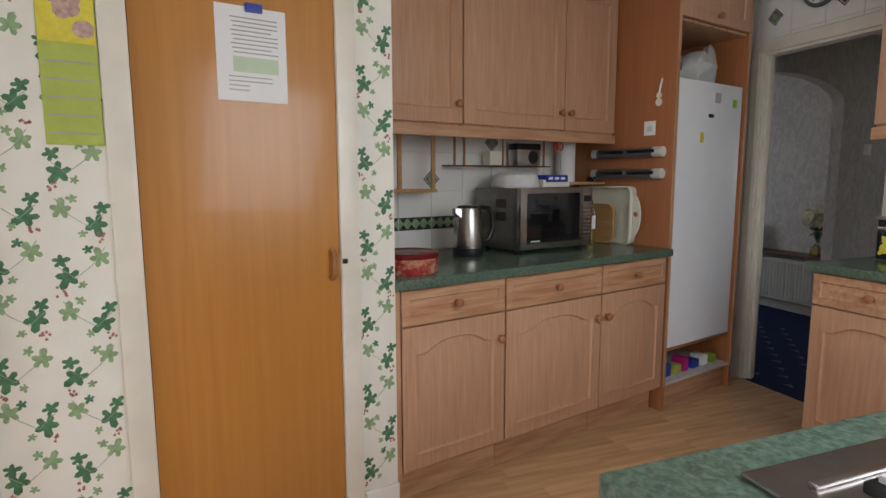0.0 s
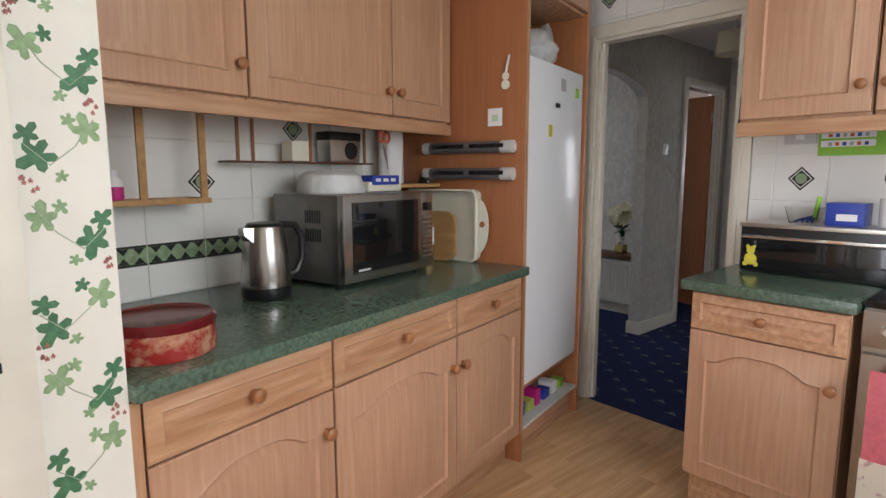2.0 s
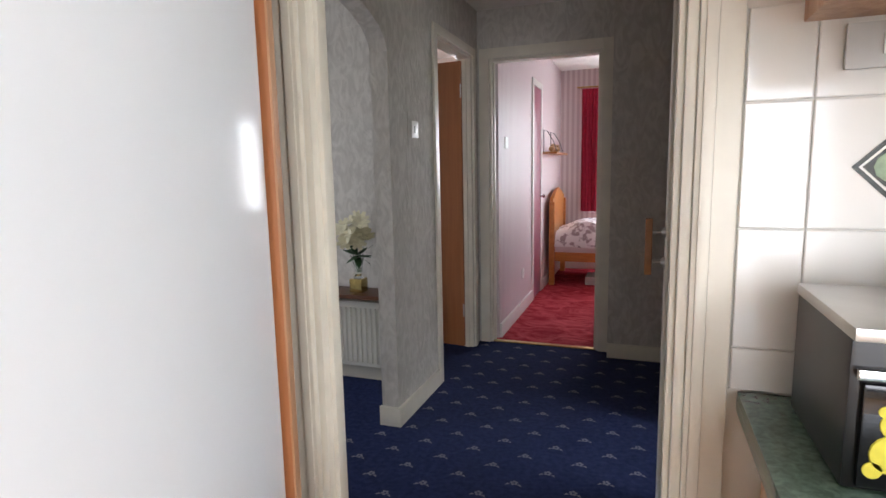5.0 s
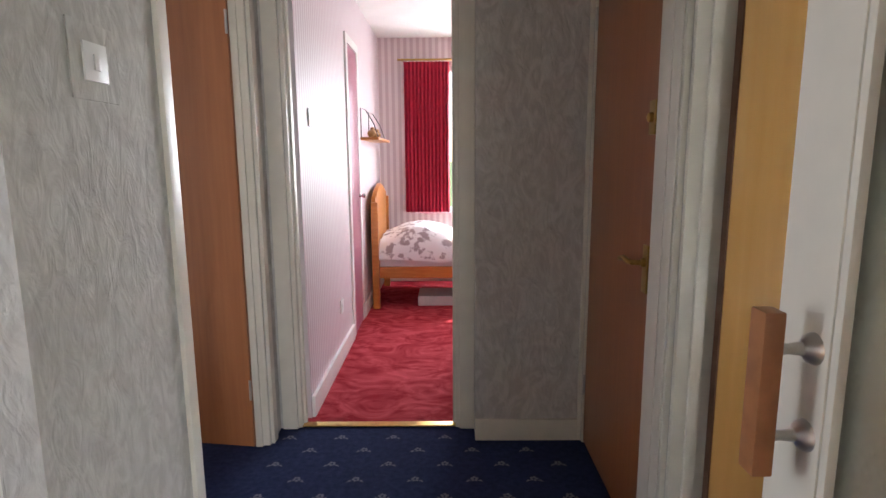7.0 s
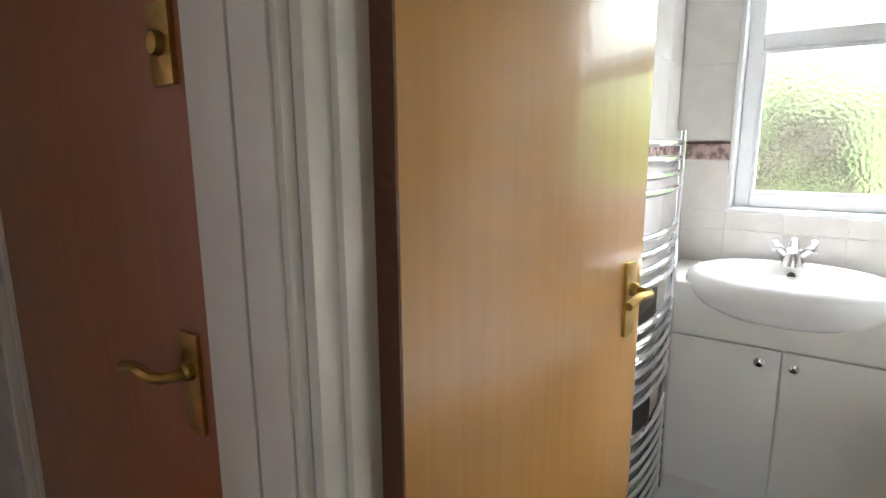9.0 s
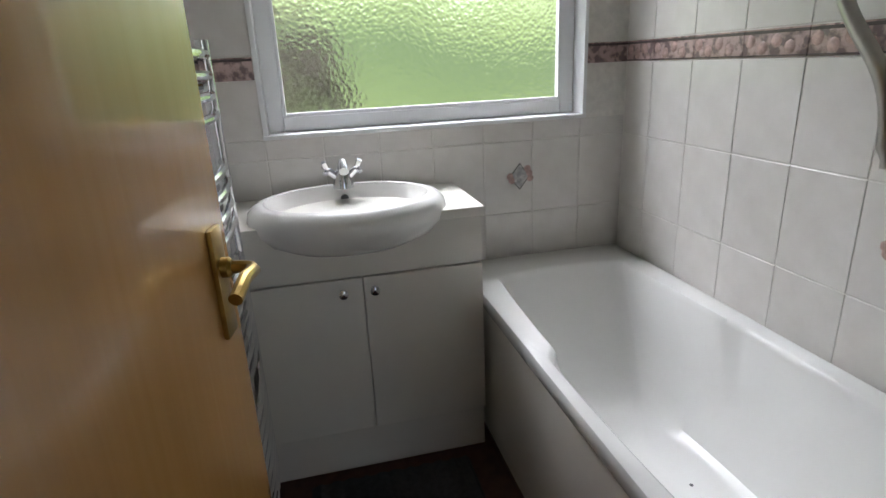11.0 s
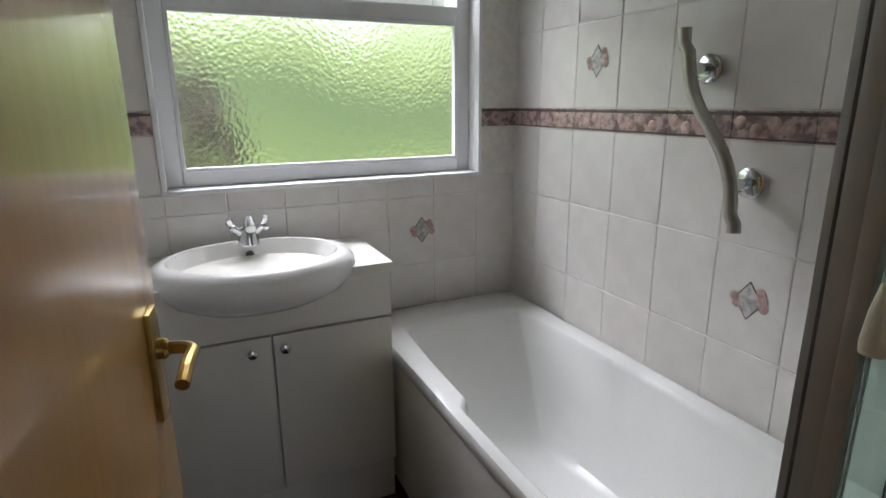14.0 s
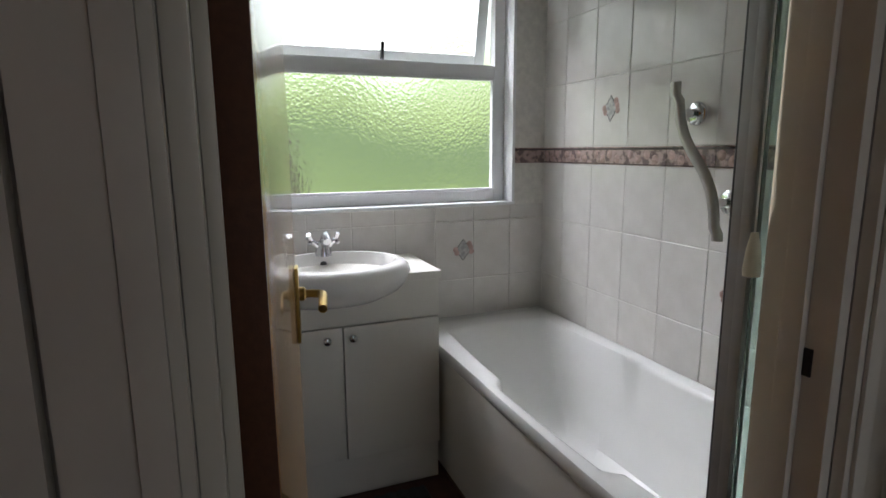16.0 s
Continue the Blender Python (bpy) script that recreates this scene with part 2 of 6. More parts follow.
DUVET = mat("floral duvet", (0.78, 0.76, 0.76), 0.8, 0, 0.2, 14, 0.1, 20, second=(0.36, 0.30, 0.31), fac=(0.40, 0.47))
SHEET = mat("pale sheet", (0.72, 0.62, 0.62), 0.8, 0, 0.06, 10)
BLOCKW = mat("shadow recess board", (0.30, 0.13, 0.06), 0.5, 0, 0.15, 10)
BAG = mat("dark bag cloth", (0.045, 0.042, 0.04), 0.7, 0, 0.2, 20, 0.2, 30)
BAGW = mat("crumpled white bag", (0.62, 0.63, 0.62), 0.4, 0, 0.1, 20, 0.6, 18)
SHADE = mat("cream lamp shade", (0.62, 0.58, 0.42), 0.7, 0, 0.08, 20)
RUBBER = mat("black seal", (0.02, 0.02, 0.02), 0.6)

# ---- mesh helpers ----


def box(bm, a, b, bevel=0.0):
    x0, y0, z0 = [min(p, q) for p, q in zip(a, b)]
    x1, y1, z1 = [max(p, q) for p, q in zip(a, b)]
    v = [bm.verts.new(p) for p in ((x0, y0, z0), (x1, y0, z0), (x1, y1, z0), (x0, y1, z0), (x0, y0, z1), (x1, y0, z1), (x1, y1, z1), (x0, y1, z1))]
    f = [bm.faces.new([v[i] for i in q]) for q in ((3, 2, 1, 0), (4, 5, 6, 7), (0, 1, 5, 4), (1, 2, 6, 5), (2, 3, 7, 6), (3, 0, 4, 7))]
    if bevel:
        es = list({e for q in f for e in q.edges})
        bmesh.ops.bevel(bm, geom=es, offset=bevel, segments=2, profile=0.7, affect="EDGES")


def lathe(bm, prof, m=Matrix(), n=24):
    """Turned shape: prof is (radius, height) from bottom to top, round the local z axis."""
    rings = []
    for r, h in prof:
        rings.append([bm.verts.new(m @ Vector((r * math.cos(2 * math.pi * i / n), r * math.sin(2 * math.pi * i / n), h))) for i in range(n)])
    for a, b in zip(rings, rings[1:]):
        for i in range(n):
            bm.faces.new((a[i], a[(i + 1) % n], b[(i + 1) % n], b[i]))
    bm.faces.new(rings[0][::-1])
    bm.faces.new(rings[-1])


def loft(bm, loops, cap0=True, cap1=True):
    rings = [[bm.verts.new(p) for p in lp] for lp in loops]
    n = len(rings[0])
    for a, b in zip(rings, rings[1:]):
        for i in range(n):
            bm.faces.new((a[i], a[(i + 1) % n], b[(i + 1) % n], b[i]))
    if cap0:
        bm.faces.new(rings[0][::-1])
    if cap1:
        bm.faces.new(rings[-1])


def tube(bm, pts, r, n=10):
    pts = [Vector(p) for p in pts]
    loops, side = [], None
    for i, p in enumerate(pts):
        d = (pts[min(i + 1, len(pts) - 1)] - pts[max(i - 1, 0)]).normalized()
        side = (side - d * side.dot(d)).normalized() if side else d.orthogonal().normalized()
        up = d.cross(side)
        loops.append([p + (side * math.cos(2 * math.pi * k / n) + up * math.sin(2 * math.pi * k / n)) * r for k in range(n)])
    loft(bm, loops)


def prism(bm, outline, lift):
    """A flat outline given as points, thickened by the vector lift."""
    a = [Vector(p) for p in outline]
    loft(bm, [a, [p + Vector(lift) for p in a]])


def mesh_of(name, bm, material, smooth=True):
    bmesh.ops.recalc_face_normals(bm, faces=bm.faces[:])
    me = bpy.data.meshes.new(name)
    bm.to_mesh(me)
    bm.free()
    me.materials.append(material)
    if smooth:
        me.shade_smooth()
        me.set_sharp_from_angle(angle=radians(35))
    return me


def thing(name, label, category, base, group="", turn=0.0):
    ob = new(name)
    ob.empty_display_size = 0.05
    ob.matrix_world = pose(*base, 0, 0, turn)
    return tagged(ob, label, category, group)


def part(name, bm, material, parent, label="", smooth=True, local=False):
    """Links bm as one mesh under a thing or part; bm is in world places unless local."""
    origin = WORLD_AT.get(parent.name)
    if origin is None:
        origin = parent.matrix_basis.translation.copy()
    if not local:
        bmesh.ops.translate(bm, verts=bm.verts[:], vec=-origin)
    ob = new(name, mesh_of(name, bm, material, smooth))
    ob.parent = parent
    WORLD_AT[ob.name] = origin
    if label:
        ob["label"] = label
    return ob


WORLD_AT = {}


def boxpart(name, a, b, material, parent, bevel=0.0, label=""):
    bm = bmesh.new()
    box(bm, a, b, bevel)
    return part(name, bm, material, parent, label)


def solo(name, bm, material, label, category, kind="", group="", smooth=True):
    """A thing made of one mesh, with its origin at its lowest middle point."""
    vs = [v.co for v in bm.verts]
    o = Vector([(min(v[i] for v in vs) + max(v[i] for v in vs)) / 2 for i in range(3)])
    o.z = min(v.z for v in vs)
    bmesh.ops.translate(bm, verts=bm.verts[:], vec=-o)
    ob = new(name, mesh_of(name, bm, material, smooth))
    ob.location = o
    WORLD_AT[ob.name] = o.copy()
    return tagged(ob, label, category, group, kind)


def structure(name, boxes, material, label="", category="wall", bevel=0.0):
    bm = bmesh.new()
    for a, b in boxes:
        box(bm, a, b, bevel)
    return solo(name, bm, material, label, category, "structure", smooth=bevel > 0)


def axis_m(origin, u, w):
    """Matrix whose local x runs along u, local z along w (outwards), local y up or as it falls."""
    u, w = Vector(u).normalized(), Vector(w).normalized()
    v = w.cross(u)
    return Matrix.Translation(origin) @ Matrix((u, v, w)).transposed().to_4x4()

# ---- large structure ----
K = Matrix.Translation((0, 0.66, 0)) @ Matrix.Rotation(radians(13.6), 4, "Z") @ Matrix.Translation((0, -0.66, 0))
BEFORE = set()


def begin():
    BEFORE.clear()
    BEFORE.update(o.name for o in scene.objects)


def swing(m):
    """Moves every top-level thing made since begin() by the matrix m."""
    for o in list(scene.objects):
        if o.name not in BEFORE and o.parent is None:
            o.matrix_world = m @ o.matrix_basis


H = 2.38
# kitchen shell
structure("floor_base", [((-1.4, -2.4, -0.1), (2.4, 2.93, -0.012))], BLOCKW, "dark underlay below the kitchen laminate", "floor")
structure("wall_east", [((2.1, -2.4, 0), (2.2, 0.40, H)), ((2.1, 2.00, 0), (2.2, 2.93, H)), ((2.1, 0.40, 0), (2.2, 2.00, 1.08)), ((2.1, 0.40, 2.15), (2.2, 2.00, H))], KWALL, "cream painted kitchen wall with a window opening")
structure("wall_south", [((-1.4, -2.4, 0), (0.1, -2.3, H)), ((1.7, -2.4, 0), (2.1, -2.3, H)), ((0.1, -2.4, 0), (1.7, -2.3, 0.15)), ((0.1, -2.4, 2.2), (1.7, -2.3, H))], KWALL, "cream painted kitchen wall with an assumed opening for light")
structure("wall_north", [((0.19, 2.85, 0), (2.1, 2.93, H)), ((-1.4, 2.85, 0), (-0.56, 2.93, H)), ((-0.56, 2.85, 2.02), (0.19, 2.93, H))], KWALL, "cream kitchen wall with a doorway to the hall")
structure("ceiling_kitchen", [((-1.4, -2.4, H), (2.2, 2.93, H + 0.1))], CEIL, "white plain kitchen ceiling", "ceiling")
begin()
structure("wall_west", [((-0.82, -2.6, 0), (-0.70, 2.95, H))], KWALL, "cream wall behind the kitchen units")
swing(K)
# hall shell
structure("floor_hall", [((-3.0, 2.93, -0.1), (0.43, 5.80, 0.0)), ((-0.56, 2.85, -0.1), (0.19, 2.93, 0.0))], BLUECARP, "navy blue carpet with small flower sprigs", "floor")
structure("wall_hall_arch", [((-1.12, 4.265, 0), (-1.03, 4.88, H)), ((-1.12, 2.93, 0), (-1.03, 3.05, H)), ((-1.12, 4.88, 2.05), (-1.03, 5.60, H)), ((-1.12, 5.60, 0), (-1.03, 5.75, H))], TEXTURED, "swirled grey wallpaper on hall wall beside an arch")
bm = bmesh.new()
pts = [(-1.12, 3.05, H), (-1.12, 3.05, 1.84)]
for i in range(13):
    a = math.pi * i / 12
    pts.append((-1.12, 3.6575 - 0.6075 * math.cos(a), 1.84 + 0.20 * math.sin(a)))
pts += [(-1.12, 4.265, 1.84), (-1.12, 4.265, H)]
prism(bm, pts, (0.09, 0, 0))
solo("wall_hall_arch_head", bm, TEXTURED, "swirled grey wallpaper over a shallow plaster arch", "wall", "structure", smooth=False)
structure("wall_hall_alcove", [((-3.0, 4.82, 0), (-1.12, 4.92, H))], TEXTURED, "pale textured wall behind the radiator")
structure("wall_hall_west", [((-3.1, 2.85, 0), (-3.0, 3.2, H)), ((-3.1, 4.2, 0), (-3.0, 4.92, H)), ((-3.1, 3.2, 2.15), (-3.0, 4.2, H)), ((-3.1, 3.2, 0), (-3.0, 4.2, 0.35))], TEXTURED, "grey hall wall with a glazed opening")
structure("wall_hall_south", [((-3.0, 2.85, 0), (-1.4, 2.93, H))], TEXTURED, "grey wallpapered hall wall")
EW = 5.64
structure("wall_hall_end", [((-1.03, 5.75, 0), (-0.945, 5.85, H)), ((-0.945, 5.75, 2.05), (-0.17, 5.85, H))], TEXTURED, "swirled grey wallpaper round the bedroom doorway")
structure("wall_hall_end_return", [((-0.10, EW, 0), (0.38, 5.80, H)), ((-0.17, 5.75, 0), (-0.10, 5.85, H))], TEXTURED, "swirled grey wallpaper beside the bedroom doorway")
structure("wall_hall_east", [((0.38, 2.93, 0), (0.48, 3.98, H)), ((0.38, 4.68, 0), (0.48, 4.85, H)), ((0.38, 5.62, 0), (0.48, 5.75, H)), ((0.46, 4.85, 0), (0.48, 5.62, 2.05)), ((0.38, 4.85, 2.05), (0.48, 5.62, H)), ((0.38, 3.98, 2.03), (0.48, 4.68, H))], TEXTURED, "grey wallpapered wall with the bathroom doorway")
structure("ceiling_hall", [((-3.1, 2.93, H), (0.48, 5.85, H + 0.1))], CEIL, "white hall ceiling", "ceiling")
structure("hall_baseboard", [((-1.03, 4.255, 0), (-1.014, 4.84, 0.10)), ((-1.13, 4.249, 0), (-1.014, 4.265, 0.10)), ((-0.10, EW - 0.016, 0), (0.38, EW, 0.10)), ((-3.0, 4.80, 0), (-1.12, 4.82, 0.09))], WHITE, "cream painted skirting board", "skirting", 0.003)
# side room behind the reddish door
structure("floor_side_room", [((-3.0, 4.92, -0.1), (-1.03, 7.2, -0.004))], BOARD, "pale brown floor of the side room", "floor")
structure("wall_side_room", [((-3.1, 4.92, 0), (-3.0, 7.2, H)), ((-3.0, 7.2, 0), (-1.1, 7.3, H))], KWALL, "pale side room wall")
structure("ceiling_side_room", [((-3.1, 4.92, H), (-1.03, 7.3, H + 0.1))], CEIL, "white side room ceiling", "ceiling")
# bedroom
BH = 2.46
structure("floor_bedroom", [((-1.03, 5.80, -0.1), (2.6, 9.1, 0.003))], REDCARP, "crimson carpet with swirling feather pattern", "floor")
structure("wall_bedroom_west", [((-1.03, 5.85, 0), (-0.905, 7.16, BH)), ((-1.03, 7.58, 0), (-0.905, 9.1, BH)), ((-1.03, 7.16, 2.08), (-0.905, 7.58, BH))], STRIPE, "pink and white striped wallpaper wall")
structure("wall_bedroom_north", [((-0.905, 9.0, 0), (-0.55, 9.1, BH)), ((-0.55, 9.0, 0), (1.6, 9.1, 0.72)), ((-0.55, 9.0, 2.2), (1.6, 9.1, BH)), ((1.6, 9.0, 0), (2.6, 9.1, BH))], STRIPEX, "striped wallpaper wall with a curtained window")
structure("wall_bedroom_east", [((2.6, 5.80, 0), (2.7, 9.1, BH)), ((0.48, 5.80, 0), (2.6, 5.90, BH)), ((0.38, 5.80, 0), (0.48, 5.85, BH))], STRIPEX, "striped wallpaper bedroom wall")
structure("ceiling_bedroom", [((-1.03, 5.85, BH), (2.7, 9.1, BH + 0.1))], CEIL, "white bedroom ceiling", "ceiling")
structure("bedroom_baseboard", [((-0.905, 5.86, 0.003), (-0.887, 7.10, 0.11)), ((-0.905, 7.64, 0.003), (-0.887, 9.0, 0.11)), ((-0.887, 8.984, 0.003), (1.6, 9.0, 0.11))], WHITEB, "white gloss skirting board", "skirting", 0.003)
structure("carpet_strip", [((-0.945, 5.755, 0.003), (-0.17, 5.80, 0.009))], BRASS, "brass carpet strip in the bedroom doorway", "threshold strip", 0.002)
# bathroom shell (walls get their tiles further down), laid out from its own corner and moved into place
BATH = Matrix.Translation((0.047, 0.32, 0))
begin()
X1, YT, YL = 2.15, 2.95, 4.39
structure("floor_bathroom", [((0.43, YT, -0.1), (X1, YL, 0.0))], BROWNF, "dark reddish brown bathroom floor", "floor")
structure("wall_bath_window", [((X1 + 0.0068, YT - 0.1, 0), (X1 + 0.18, 3.114, H)), ((X1 + 0.0068, 4.20, 0), (X1 + 0.18, YL + 0.1, H)), ((X1 + 0.0068, 3.114, 0), (X1 + 0.18, 4.20, 1.03)), ((X1 + 0.0068, 3.114, 2.06), (X1 + 0.18, 4.20, H))], GROUT, "grouted bathroom wall round the window")
structure("wall_bath_south", [((0.433, YT - 0.31, 0), (X1 + 0.007, YT - 0.0056, H))], GROUT, "grouted bathroom wall behind the bath")
structure("wall_bath_north", [((0.48, YL + 0.0066, 0), (X1 + 0.0068, YL + 0.1, H))], GROUT, "grouted bathroom wall behind the towel rail")
structure("ceiling_bathroom", [((0.48, YT - 0.1, H), (X1 + 0.2, YL + 0.1, H + 0.1))], CEIL, "white bathroom ceiling", "ceiling")
swing(BATH)

# ---- door frames ----


def frame_bars(name, label, axis, at, lo, hi, top, depth0, depth1, w=0.07, material=WHITE, moulded=True):
    """Jambs and head round an opening; axis is the one that the opening spans, at the wall's two faces."""
    th = thing(name, label, "door frame", (lo, depth0, 0) if axis == "x" else (depth0, lo, 0))
    tagged(th, kind="structure")

    def bar(nm, l0, l1, z0, z1, d0, d1):
        a, b = ((l0, d0, z0), (l1, d1, z1)) if axis == "x" else ((d0, l0, z0), (d1, l1, z1))
        boxpart(nm, a, b, material, th, 0.004)
    for d0, d1 in ((depth0 - 0.016, depth0), (depth1, depth1 + 0.016)):
        bar("architrave", lo - w, lo, 0.002, top + w, d0, d1)
        bar("architrave", hi, hi + w, 0.002, top + w, d0, d1)
        bar("architrave", lo, hi, top, top + w, d0, d1)
        for s, e in ((lo - w * 0.42, lo - w * 0.12), (hi + w * 0.12, hi + w * 0.42)) if moulded else ():
            bar("moulding", s, e, 0.002, top + w * 0.12, d0 - 0.006 if d0 < depth0 else d1, d0 if d0 < depth0 else d1 + 0.006)
    bar("lining", lo, lo + 0.018, 0.002, top, depth0, depth1)
    bar("lining", hi - 0.018, hi, 0.002, top, depth0, depth1)
    bar("lining", lo + 0.018, hi - 0.018, top - 0.018, top, depth0, depth1)
    mid = depth0 + (depth1 - depth0) * 0.5
    bar("door_stop", lo + 0.018, lo + 0.03, 0.002, top - 0.018, mid - 0.015, mid + 0.015)
    bar("door_stop", hi - 0.03, hi - 0.018, 0.002, top - 0.018, mid - 0.015, mid + 0.015)
    return th


frame_bars("kitchen_door_frame", "cream painted wooden frame of kitchen doorway", "x", 0, -0.56, 0.19, 2.02, 2.85, 2.93, 0.065)
frame_bars("bedroom_door_frame", "cream painted wooden frame of bedroom doorway", "x", 0, -0.945, -0.17, 2.05, 5.75, 5.85, 0.07, moulded=False)
frame_bars("side_door_frame", "cream painted frame round side room doorway", "y", 0, 4.90, 5.60, 2.05, -1.12, -1.03, 0.055, moulded=False)
bf = frame_bars("bathroom_door_frame", "cream painted wooden frame of bathroom doorway", "y", 0, 3.98, 4.68, 2.03, 0.38, 0.48, 0.08)
boxpart("strike_plate", (0.405, 3.998, 0.985), (0.44, 4.001, 1.02), RUBBER, bf, 0, "dark metal strike plate")
frame_bars("cupboard_door_frame", "cream painted frame round a closed door", "y", 0, 4.85, 5.62, 2.05, 0.38, 0.48, 0.085, moulded=False)


def lever(parent, m, material, drop=1, length=0.105):
    """Lever handle on a backplate; local x along the lever, local z out of the door, local y up."""
    bm = bmesh.new()
    box(bm, (-0.021, -0.075, 0), (0.021, 0.075, 0.007), 0.003)
    bmesh.ops.transform(bm, matrix=m, verts=bm.verts[:])
    pl = part("backplate", bm, material, parent, "worn brass backplate")
    bm = bmesh.new()
    tube(bm, [(0, 0.02, 0.005), (0, 0.02, 0.03), (0.006, 0.02, 0.045), (0.02, 0.021, 0.052), (length * 0.6, 0.026, 0.052), (length, 0.016, 0.05)], 0.0085, 10)
    bmesh.ops.transform(bm, matrix=m, verts=bm.verts[:])
    part("lever", bm, material, pl, "brass lever")
    bm = bmesh.new()
    lathe(bm, [(0.014, 0.007), (0.014, 0.016), (0.010, 0.02)], m @ Matrix.Translation((0, 0.02, 0)), 14)
    part("rose", bm, material, pl)


def flush_door(name, label, material, hinge, width, height, turn, thick=0.04, category="door"):
    """A plain leaf whose hinge edge stands at hinge; turn in degrees of its width from +x."""
    th = thing(name, label, category, (*hinge, 0.0), turn=turn)
    bm = bmesh.new()
    box(bm, (0, -thick / 2, 0.012), (width, thick / 2, height), 0.002)
    part("leaf", bm, material, th, local=True)
    for z in (0.28, height - 0.2):
        bm = bmesh.new()
        for s in (-1, 1):
            tube(bm, [(0.0, s * thick / 2 + s * 0.003, z - 0.045), (0.0, s * thick / 2 + s * 0.003, z + 0.045)], 0.006, 8)
        part("hinge", bm, SATIN, th, local=True)
    return th


def put_lever(th, x, z, side, along, thick=0.04, material=BRASS):
    m = axis_m((x, side * thick / 2, z), (along, 0, 0), (0, side, 0))
    if m.to_3x3().col[1].z < 0:
        m = m @ Matrix.Scale(-1, 4, (0, 1, 0))
    WORLD_AT[th.name] = Vector((0, 0, 0))
    lever(th, m, material)


side = flush_door("door_side_room", "reddish veneered flush door standing open", SAPELE, (-1.09, 5.575), 0.68, 2.02, 172)
cup = flush_door("door_cupboard", "reddish veneered flush door, closed, with brass lever", SAPELE, (0.407, 5.600), 0.730, 2.028, -90)
put_lever(cup, 0.672, 0.94, -1, -1)
bm = bmesh.new()
box(bm, (0.65, -0.028, 1.345), (0.70, -0.019, 1.445), 0.003)
lathe(bm, [(0.016, 0.0), (0.014, 0.012), (0.006, 0.016)], axis_m((0.675, -0.027, 1.395), (1, 0, 0), (0, -1, 0)), 14)
part("bolt", bm, BRASS, cup, "small brass bolt", local=True)
bath_door = flush_door("door_bathroom", "varnished pale wooden flush door standing open", BATHDOOR, (0.475, 4.638), 0.655, 2.01, -8.5)
WORLD_AT[bath_door.name] = Vector((0, 0, 0))
boxpart("edge_strip", (-0.004, -0.0195, 0.012), (-0.0005, 0.0195, 2.008), DARKWOOD, bath_door, 0, "dark stained door edge")
put_lever(bath_door, 0.60, 0.965, -1, -1)
bed_door = flush_door("door_bedroom", "brown veneered flush door standing open", SAPELE, (-0.165, 5.87), 0.72, 2.02, 84)
put_lever(bed_door, 0.66, 1.0, 1, -1)

# glazed kitchen door, open against the hall wall
kd = thing("door_kitchen_glazed", "cream framed kitchen door with frosted glass and wooden pull handle", "door", (0.205, 3.05, 0.0), turn=90)
WORLD_AT[kd.name] = Vector((0, 0, 0))
KW = 0.87
for nm, a, b in (("stile", (0, -0.02, 0.01), (0.095, 0.02, 2.0)), ("stile", (KW - 0.095, -0.02, 0.01), (KW, 0.02, 2.0)), ("rail", (0.095, -0.02, 0.01), (KW - 0.095, 0.02, 0.2)), ("rail", (0.095, -0.02, 1.9), (KW - 0.095, 0.02, 2.0))):
    boxpart(nm, a, b, WHITE, kd, 0.003)
for s in (-1, 1):
    for x0 in (0.095, KW - 0.107):
        boxpart("glazing_bead", (x0, s * 0.006, 0.2), (x0 + 0.012, s * 0.018, 1.9), WHITE, kd, 0.003)
gl = boxpart("pane", (0.096, -0.003, 0.201), (KW - 0.096, 0.003, 1.899), FROST, kd, 0, "frosted glass pane")
bm = bmesh.new()
box(bm, (KW - 0.085, 0.062, 0.918), (KW - 0.055, 0.086, 1.112), 0.004)
ph = part("pull_handle", bm, KNOBW, kd, "reddish wooden pull handle")
for z in (0.962, 1.066):
    bm = bmesh.new()
    lathe(bm, [(0.019, 0.0), (0.017, 0.006), (0.008, 0.014), (0.006, 0.03), (0.008, 0.043)], axis_m((KW - 0.07, 0.02, z), (1, 0, 0), (0, 1, 0)), 16)
    part("standoff", bm, SATIN, ph, "bronze metal stand-off")

# ---- kitchen units on the slanted wall ----


def panel_loops(w, h, arch, d0, d1, rim):
    """Loops of a panelled front, w by h: outer edge, face, inner moulding with an arched top, recess and raised field."""
    def outline(inset, a):
        p = []
        x0, x1, z0, z1 = inset, w - inset, inset, h - inset
        for i in range(6):
            p.append((x0 + (x1 - x0) * i / 6, z0))
        for i in range(4):
            p.append((x1, z0 + (z1 - a - z0) * i / 4))
        for i in range(24):
            s = i / 24
            k = max(0.0, 1 - abs(2 * s - 1) * 1.28)
            p.append((x1 + (x0 - x1) * s, z1 - a + a * (1 - (1 - min(1, k * 1.25)) ** 2)))
        for i in range(4):
            p.append((x0, z1 - a - (z1 - a - z0) * i / 4))
        return p

    def at(pl, d):
        return [(d, x, z) for x, z in pl]
    return [at(outline(0, 0), 0), at(outline(0, 0), d0 - 0.003), at(outline(0.003, 0), d0), at(outline(rim, arch), d0), at(outline(rim + 0.006, arch), d0 + 0.003),
            at(outline(rim + 0.012, arch), d0 - 0.006), at(outline(rim + 0.020, arch), d0 - 0.007), at(outline(rim + 0.042, arch), d0 - 0.001)]


def knob_bm(bm, m):
    lathe(bm, [(0.012, 0.0), (0.009, 0.008), (0.010, 0.012), (0.0175, 0.019), (0.0180, 0.026), (0.012, 0.032), (0.004, 0.0335)], m, 16)


